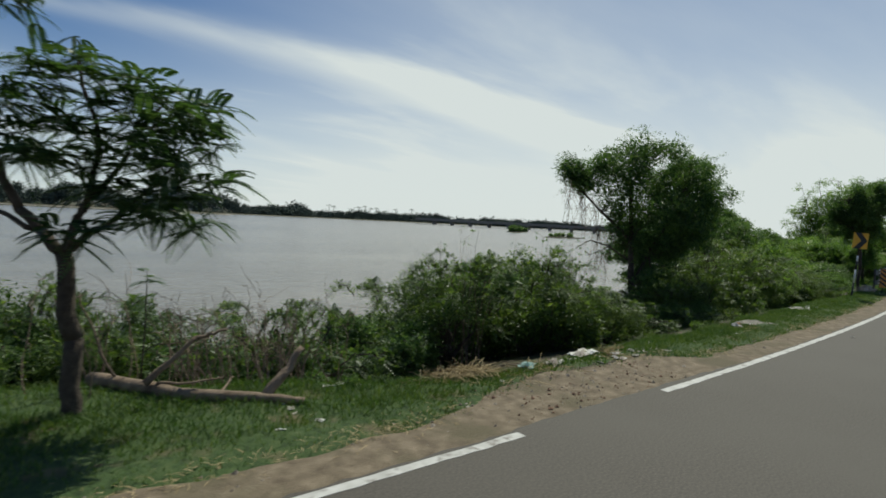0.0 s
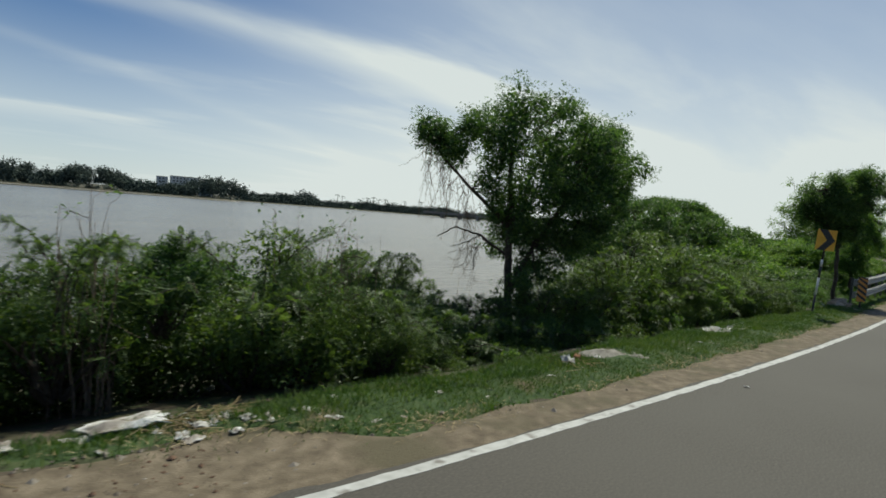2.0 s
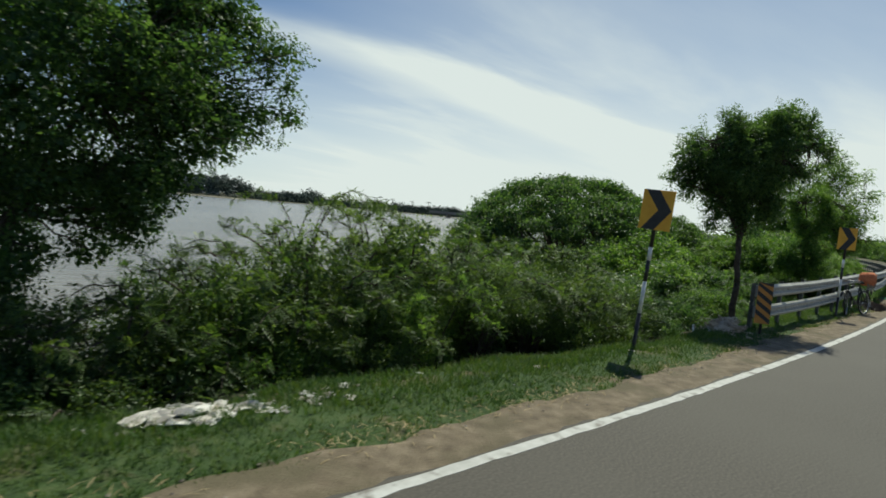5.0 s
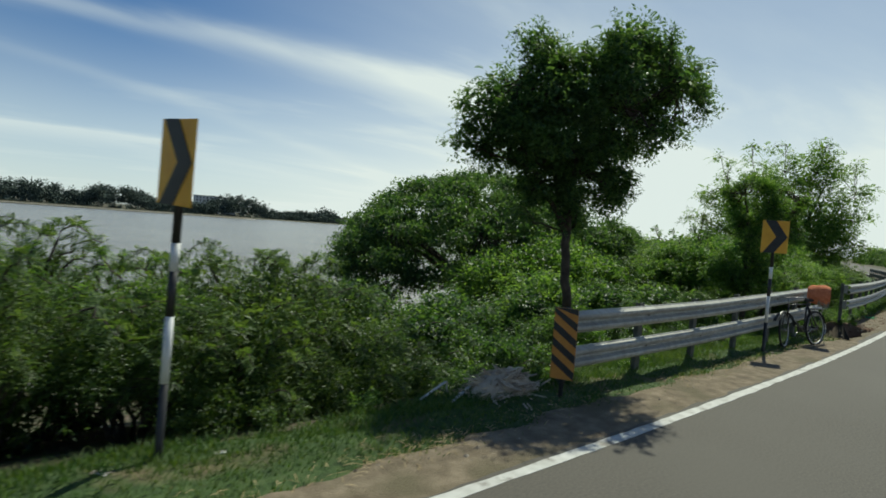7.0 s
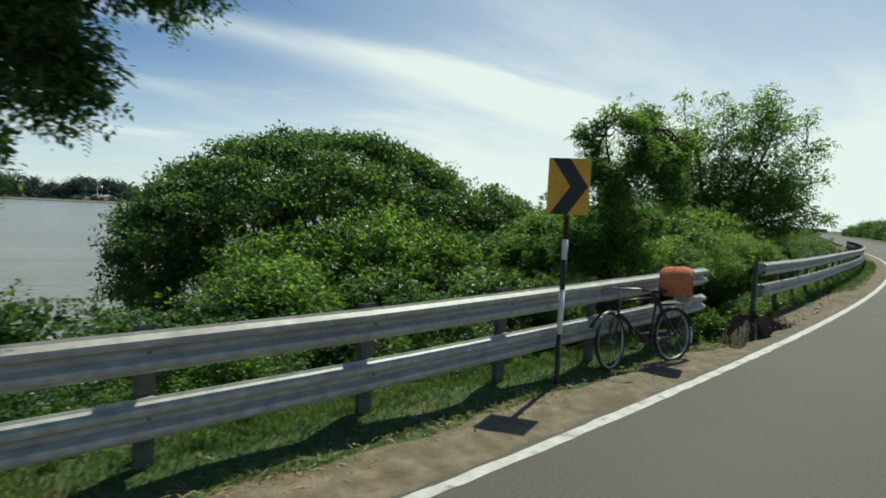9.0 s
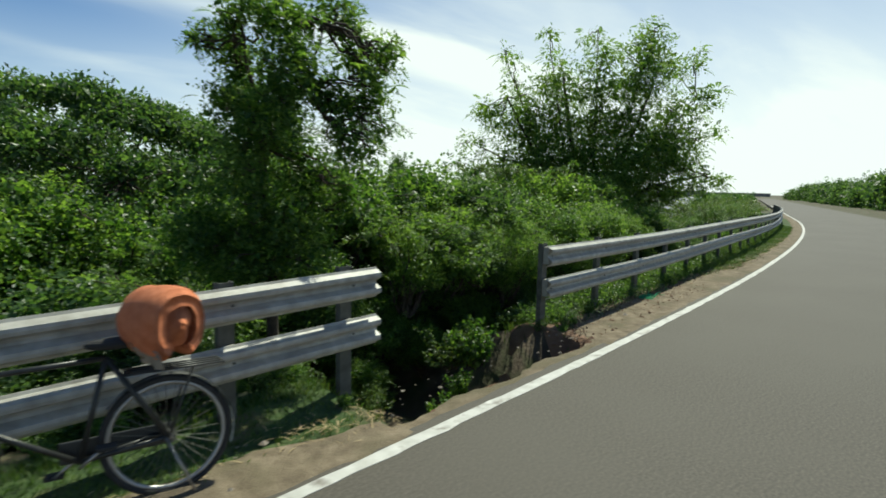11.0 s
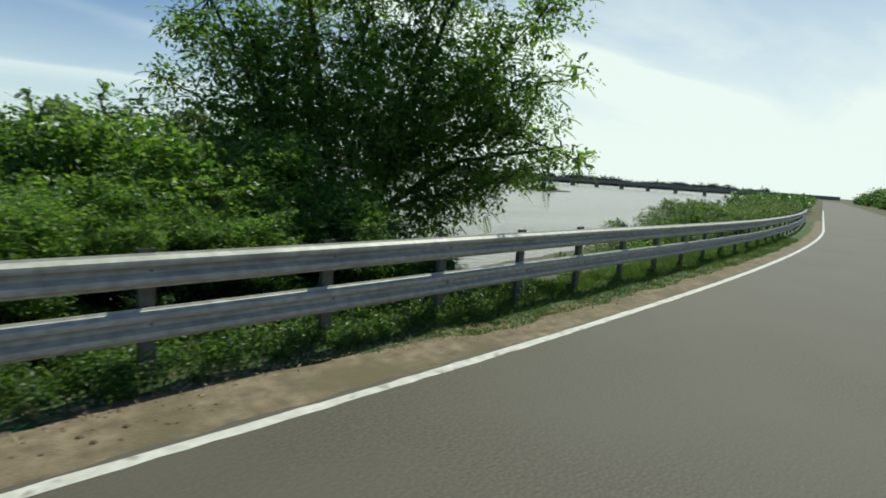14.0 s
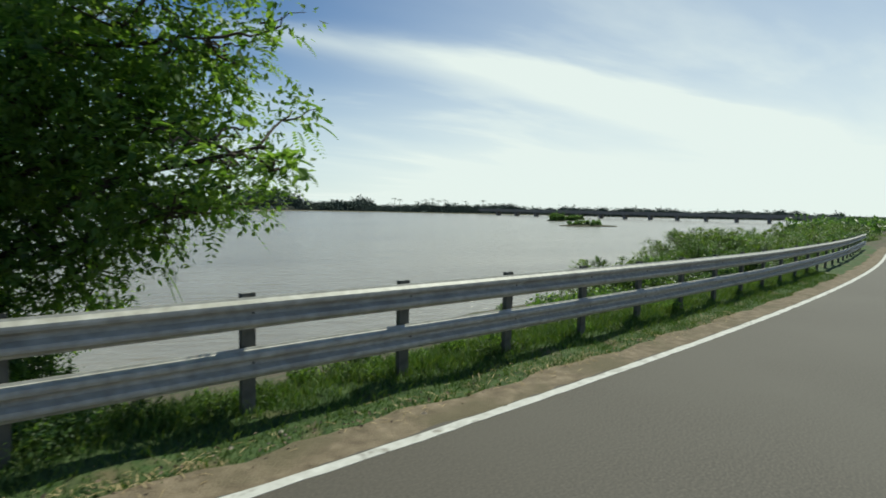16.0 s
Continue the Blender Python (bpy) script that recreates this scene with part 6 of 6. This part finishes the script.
for s, n, w, turn in ((18.05, 4.5, 0.42, 30), (18.2, 4.3, 0.3, -20), (18.6, 4.25, 0.4, 15), (18.7, 4.5, 0.28, 60), (18.45, 4.58, 0.34, -35), (19.1, 4.12, 0.3, 5)):
    solo("plastic_sack", crumpled(int(s * 100), w, w * 0.42, 0.07, M_BAG), "torn white plastic sheeting heaped on the grass", "sack", m=put(s, n, 0.02, turn))
solo("plastic_sack", crumpled(129, 0.45, 0.2, 0.10, M_SCRAP), "crumpled white plastic sack on the verge", "sack", m=put(4.6, 4.3, 0.03, 20))
solo("plastic_sack", crumpled(121, 0.34, 0.22, 0.10, M_SACK), "crumpled dull blue-green plastic sack in the straw", "sack", m=put(4.0, 4.4, 0.03, 30))
def net_scrap(s, n, seed):
    """Loose torn strands of netting."""
    rng = np.random.default_rng(seed)
    t = []
    for k in range(80):
        a, b = rng.normal(0, 0.25) ** 2 * 3, rng.normal(0, 0.045)
        ang = rng.normal(0, 0.5)
        L = rng.uniform(0.08, 0.3)
        t.append(tube(wavy((a, b, 0.02), (a + L * math.cos(ang), b + L * math.sin(ang), 0.02 + rng.uniform(0, 0.03)), 5, 0.02, rng), [0.005, 0.003], 4))
    v, f = join(t)
    solo("green_net", np_mesh("green_net", v, f, M_GREEN_NET), "torn strands of bright green netting on the earth", "netting", kind="stuff", m=put(s, n, 0.0))


net_scrap(49.1, 3.44, 124)
mound(13.2, 4.2, 0.62, 0.40, 0.09, M_RUBBLE, "low heap of pale grey sand and rubble on the grass", 8, "sand_heap", "sand")
mound(13.72, 3.92, 0.42, 0.24, 0.045, M_RUBBLE, "thin spill of pale sand beside the heap", 9, "sand_heap", "sand")
solo("plastic_sack", crumpled(131, 0.27, 0.2, 0.17, M_BAG), "small crumpled white plastic bag on the grass", "sack", m=put(12.1, 4.2, 0.02, 40))
solo("broken_brick", bm_mesh("broken_brick", box(-0.11, -0.05, 0, 0.1, 0.05, 0.07, 0.012), M_BRICK), "broken red brick lying at the edge of the sand", "brick", m=put(12.5, 4.3, 0.02, 25))


def sheet_metal(s0, n0, s1, n1, w):
    """A folded roofing strip leaning on the bank."""
    a, b = B(s0, n0, 0.03), B(s1, n1, 0.10)
    L = (b - a).length
    bm = box(0, -w / 2, 0, L, w / 2, 0.012, 0.002)
    me = bm_mesh("metal_strip", bm, M_STEEL)
    return solo("metal_strip", me, "discarded steel rail strip lying on the earth", "scrap metal", "scrap metal by the hazard board", m=Matrix.Translation(a) @ (b - a).to_track_quat("X", "Z").to_matrix().to_4x4())


sheet_metal(28.7, 4.40, 29.35, 4.68, 0.04)
sheet_metal(29.0, 4.16, 29.7, 4.50, 0.045)


# ---------------------------------------------------------------- bicycle with a bundle
def ring(radius, tubr, mat, name, seg=40, sides=8, squash=1.0):
    a = np.linspace(0, 2 * np.pi, seg, endpoint=False)
    b = np.linspace(0, 2 * np.pi, sides, endpoint=False)
    A, Bb = np.meshgrid(a, b, indexing="ij")
    v = np.stack([(radius + tubr * np.cos(Bb)) * np.cos(A), tubr * squash * np.sin(Bb), (radius + tubr * np.cos(Bb)) * np.sin(A)], -1).reshape(-1, 3)
    i, j = np.meshgrid(np.arange(seg), np.arange(sides), indexing="ij")
    f = np.stack([i * sides + j, ((i + 1) % seg) * sides + j, ((i + 1) % seg) * sides + (j + 1) % sides, i * sides + (j + 1) % sides], -1).reshape(-1, 4)
    return np_mesh(name, v, f, mat, True)


def rod(name, pts, r, mat, parent, label="", sides=8):
    v, f = tube(pts, [r, r], sides)
    return part(name, np_mesh(name, v, f, mat, True), parent, label)


def bicycle(m):
    M_TYRE = material("tyre_rubber", [(0.02, 0.02, 0.02), (0.035, 0.033, 0.03)], 20.0, 0.85)
    M_RIM = material("worn_chrome", [(0.30, 0.29, 0.28), (0.45, 0.44, 0.43)], 9.0, 0.4, metal=0.8)
    M_FRAME = material("dark_enamel", [(0.015, 0.017, 0.016), (0.04, 0.04, 0.038)], 9.0, 0.4)
    root = thing("bicycle", m, "old dark roadster bicycle leaning by the guard rail", "bicycle")
    R0 = 0.345
    for name, x, turn in (("rear_wheel", 0.0, 0), ("front_wheel", 1.16, 16)):
        w = part(name, ring(R0 - 0.025, 0.016, M_RIM, "rim", 40, 6, 0.8), root)
        w.matrix_basis = pose(x, 0, R0, 0, 0, turn)
        part("tyre", ring(R0, 0.021, M_TYRE, "tyre"), w, "black rubber tyre")
        v, f = join([tube([(0, 0.03 * sg, 0), ((R0 - 0.03) * math.cos(q), 0, (R0 - 0.03) * math.sin(q))], [0.0022, 0.0022], 3) for q, sg in [(2 * math.pi * k / 32, 1 if k % 2 else -1) for k in range(32)]])
        part("spokes", np_mesh("spokes", v, f, M_POST), w)
        rod("hub", [(0, -0.05, 0), (0, 0.05, 0)], 0.022, M_RIM, w)
    bb, seat, head, head2 = (0.45, 0, 0.29), (0.30, 0, 0.86), (0.98, 0, 0.84), (1.02, 0, 0.66)
    frame_ = part("frame", np_mesh("frame", *join([tube([a, b], [0.016, 0.016], 8) for a, b in ((bb, seat), (seat, head), (bb, head2), (head, head2), ((0, 0.05, R0), bb), ((0, -0.05, R0), bb), ((0, 0.05, R0), seat), ((0, -0.05, R0), seat))]), M_FRAME, True), root)
    part("fork", np_mesh("fork", *join([tube([head2, (1.06, 0.05 * sg, 0.62), (1.16, 0.05 * sg, R0)], [0.012, 0.01], 6) for sg in (1, -1)]), M_FRAME, True), root)
    rod("handlebar", [(0.80, 0.26, 0.98), (0.93, 0.24, 1.0), (1.02, 0.08, 1.0), (1.02, -0.08, 1.0), (0.93, -0.24, 1.0), (0.80, -0.26, 0.98)], 0.011, M_RIM, root)
    for sg in (1, -1):
        rod("grip", [(0.78, 0.262 * sg, 0.978), (0.88, 0.252 * sg, 0.99)], 0.016, M_TYRE, root)
    rod("stem", [head, (1.0, 0, 1.0)], 0.012, M_RIM, root)
    sd = bmesh.new()
    bmesh.ops.create_uvsphere(sd, u_segments=14, v_segments=8, radius=1)
    for q in sd.verts:
        t = (q.co.x + 1) / 2
        q.co = Vector((0.27 + q.co.x * 0.14, q.co.y * (0.105 * (1 - t) + 0.03), 0.94 + q.co.z * 0.035))
    part("saddle", bm_mesh("saddle", sd, M_TYRE), root, "worn black saddle")
    for y in (-0.09, -0.03, 0.03, 0.09):
        rod("carrier_bar", [(-0.32, y, 0.76), (0.22, y, 0.76)], 0.007, M_FRAME, root, "", 5)
    for x in (-0.32, -0.05, 0.2):
        rod("carrier_bar", [(x, -0.1, 0.757), (x, 0.1, 0.757)], 0.007, M_FRAME, root, "", 5)
    for sg in (1, -1):
        rod("carrier_stay", [(-0.15, 0.08 * sg, 0.76), (0, 0.06 * sg, R0)], 0.007, M_FRAME, root, "", 5)
    for name, x, a0, a1, mat in (("rear_mudguard", 0.0, 35, 165, M_FRAME), ("mudguard_tail", 0.0, 165, 200, M_WHITE), ("front_mudguard", 1.16, 30, 170, M_FRAME)):
        aa = [math.radians(a0 + (a1 - a0) * k / 14) for k in range(15)]
        v = [(x + (R0 + 0.035) * math.cos(a) + 0, y, R0 + (R0 + 0.035 - abs(y) * 0.35 + dz) * math.sin(a)) for a in aa for dz in (0, 0.003) for y in (-0.03, 0, 0.03)]
        f = []
        for k in range(14):
            o = k * 6
            f += [(o, o + 1, o + 7, o + 6), (o + 1, o + 2, o + 8, o + 7), (o + 3, o + 9, o + 10, o + 4), (o + 4, o + 10, o + 11, o + 5), (o, o + 6, o + 9, o + 3), (o + 2, o + 5, o + 11, o + 8)]
        part(name, np_mesh(name, v, f, mat), root)
    part("chain_case", bm_mesh("chain_case", box(-0.05, -0.075, 0.27, 0.55, -0.055, 0.40, 0.009), M_FRAME), root)
    rod("crank", [(0.45, -0.11, 0.29), (0.58, -0.11, 0.19)], 0.01, M_RIM, root)
    rod("crank", [(0.45, 0.11, 0.29), (0.32, 0.11, 0.39)], 0.01, M_RIM, root)
    for x, y, z in ((0.58, -0.15, 0.19), (0.32, 0.15, 0.39)):
        part("pedal", bm_mesh("pedal", box(x - 0.05, y - 0.04, z - 0.012, x + 0.05, y + 0.04, z + 0.012, 0.005), M_TYRE), root)
    rod("stand", [(0.02, -0.07, R0), (-0.12, -0.12, 0.01), (-0.12, 0.12, 0.01), (0.02, 0.07, R0)], 0.008, M_RIM, root)
    return root


rear, front = B(39.97, 3.17), B(38.80, 3.45)
bike_turn = math.degrees(math.atan2(front.y - rear.y, front.x - rear.x))
bicycle(Matrix.Translation(rear + Vector((0, 0, -0.005))) @ pose(0, 0, 0, 0, 0, bike_turn) @ pose(0, 0, 0, 6, 0, 0) @ Matrix.Scale(1.12, 4))


def bundle(m):
    """A thick quilt folded round on itself: a plump roll with an open fold in its end."""
    rng = np.random.default_rng(5)
    root = thing("quilt_bundle", m, "orange quilted cloth rolled up and tied on the carrier", "bundle")
    prof = []
    for k in range(40):
        ang = radians(-150 + 305 * k / 39)
        prof.append((0.215 * math.sin(ang), 0.225 * math.cos(ang)))
    v, rings = [], 13
    for j in range(rings):
        u = j / (rings - 1)
        y = -0.27 + 0.54 * u
        swell = 1 + 0.10 * math.sin(math.pi * u) - 0.16 * (abs(2 * u - 1) ** 5) + 0.02 * math.sin(9 * u) - 0.18 * u
        for side in (1, -1):
            for i, (x, z) in enumerate(prof if side == 1 else prof[::-1]):
                r = math.hypot(x, z)
                o = 0.048 * side
                k2 = swell * (1 + o / max(r, 0.05)) + 0.03 * math.sin(i * 0.55 + 4 * u) * math.sin(7 * u + 1) + 0.012 * math.sin(i * 1.3 + 9 * u)
                v.append((x * k2, y, z * k2))
    k = len(prof) * 2
    f = [(j * k + i, j * k + (i + 1) % k, (j + 1) * k + (i + 1) % k, (j + 1) * k + i) for j in range(rings - 1) for i in range(k)]
    h = k // 2
    for e in (0, (rings - 1) * k):
        f += [(e + i, e + i + 1, e + k - 2 - i, e + k - 1 - i) for i in range(h - 1)]
    part("quilt", np_mesh("quilt", v, f, M_ORANGE, True), root)
    core, face = [], []
    for j in range(11):
        u = j / 10
        k1 = math.sqrt(max(0.02, 1 - (2 * u - 1) ** 8)) * (1 - 0.18 * u)
        for i in range(26):
            a = 2 * math.pi * i / 26
            dent = 1 - 0.35 * max(0, math.cos(a - 2.0)) ** 8
            core.append((0.158 * math.sin(a) * k1 * dent, -0.285 + 0.53 * u, 0.168 * math.cos(a) * k1 * dent))
    face = [(j * 26 + i, j * 26 + (i + 1) % 26, j * 26 + 26 + (i + 1) % 26, j * 26 + 26 + i) for j in range(10) for i in range(26)]
    face += [(e + i, e + i + 1, e + 24 - i, e + 25 - i) for e in (0, 260) for i in range(12)]
    part("inner_fold", np_mesh("inner_fold", core, face, M_ORANGE, True), root, "inner fold of the orange quilt")
    w, g = tube([(0.27 * math.sin(q), 0.02 * math.sin(3 * q), -0.02 + 0.27 * math.cos(q)) for q in np.linspace(1.9, 4.4, 14)], [0.007, 0.007], 5)
    part("tie_cord", np_mesh("tie_cord", w, g, M_DEAD), root, "thin cord under the roll")
    rag = part("cloth", crumpled(126, 0.16, 0.26, 0.05, M_STONE), root, "dull grey rag hanging below the roll")
    rag.matrix_basis = pose(-0.2, -0.12, -0.22, 0, 62, 0)
    return root


q = B(39.95, 3.20)
bundle(Matrix.Translation((q.x, q.y, 1.175)) @ pose(0, 0, 0, 0, 0, math.degrees(heading(40)) + 16) @ Matrix.Diagonal((0.80, 0.82, 0.90, 1)))
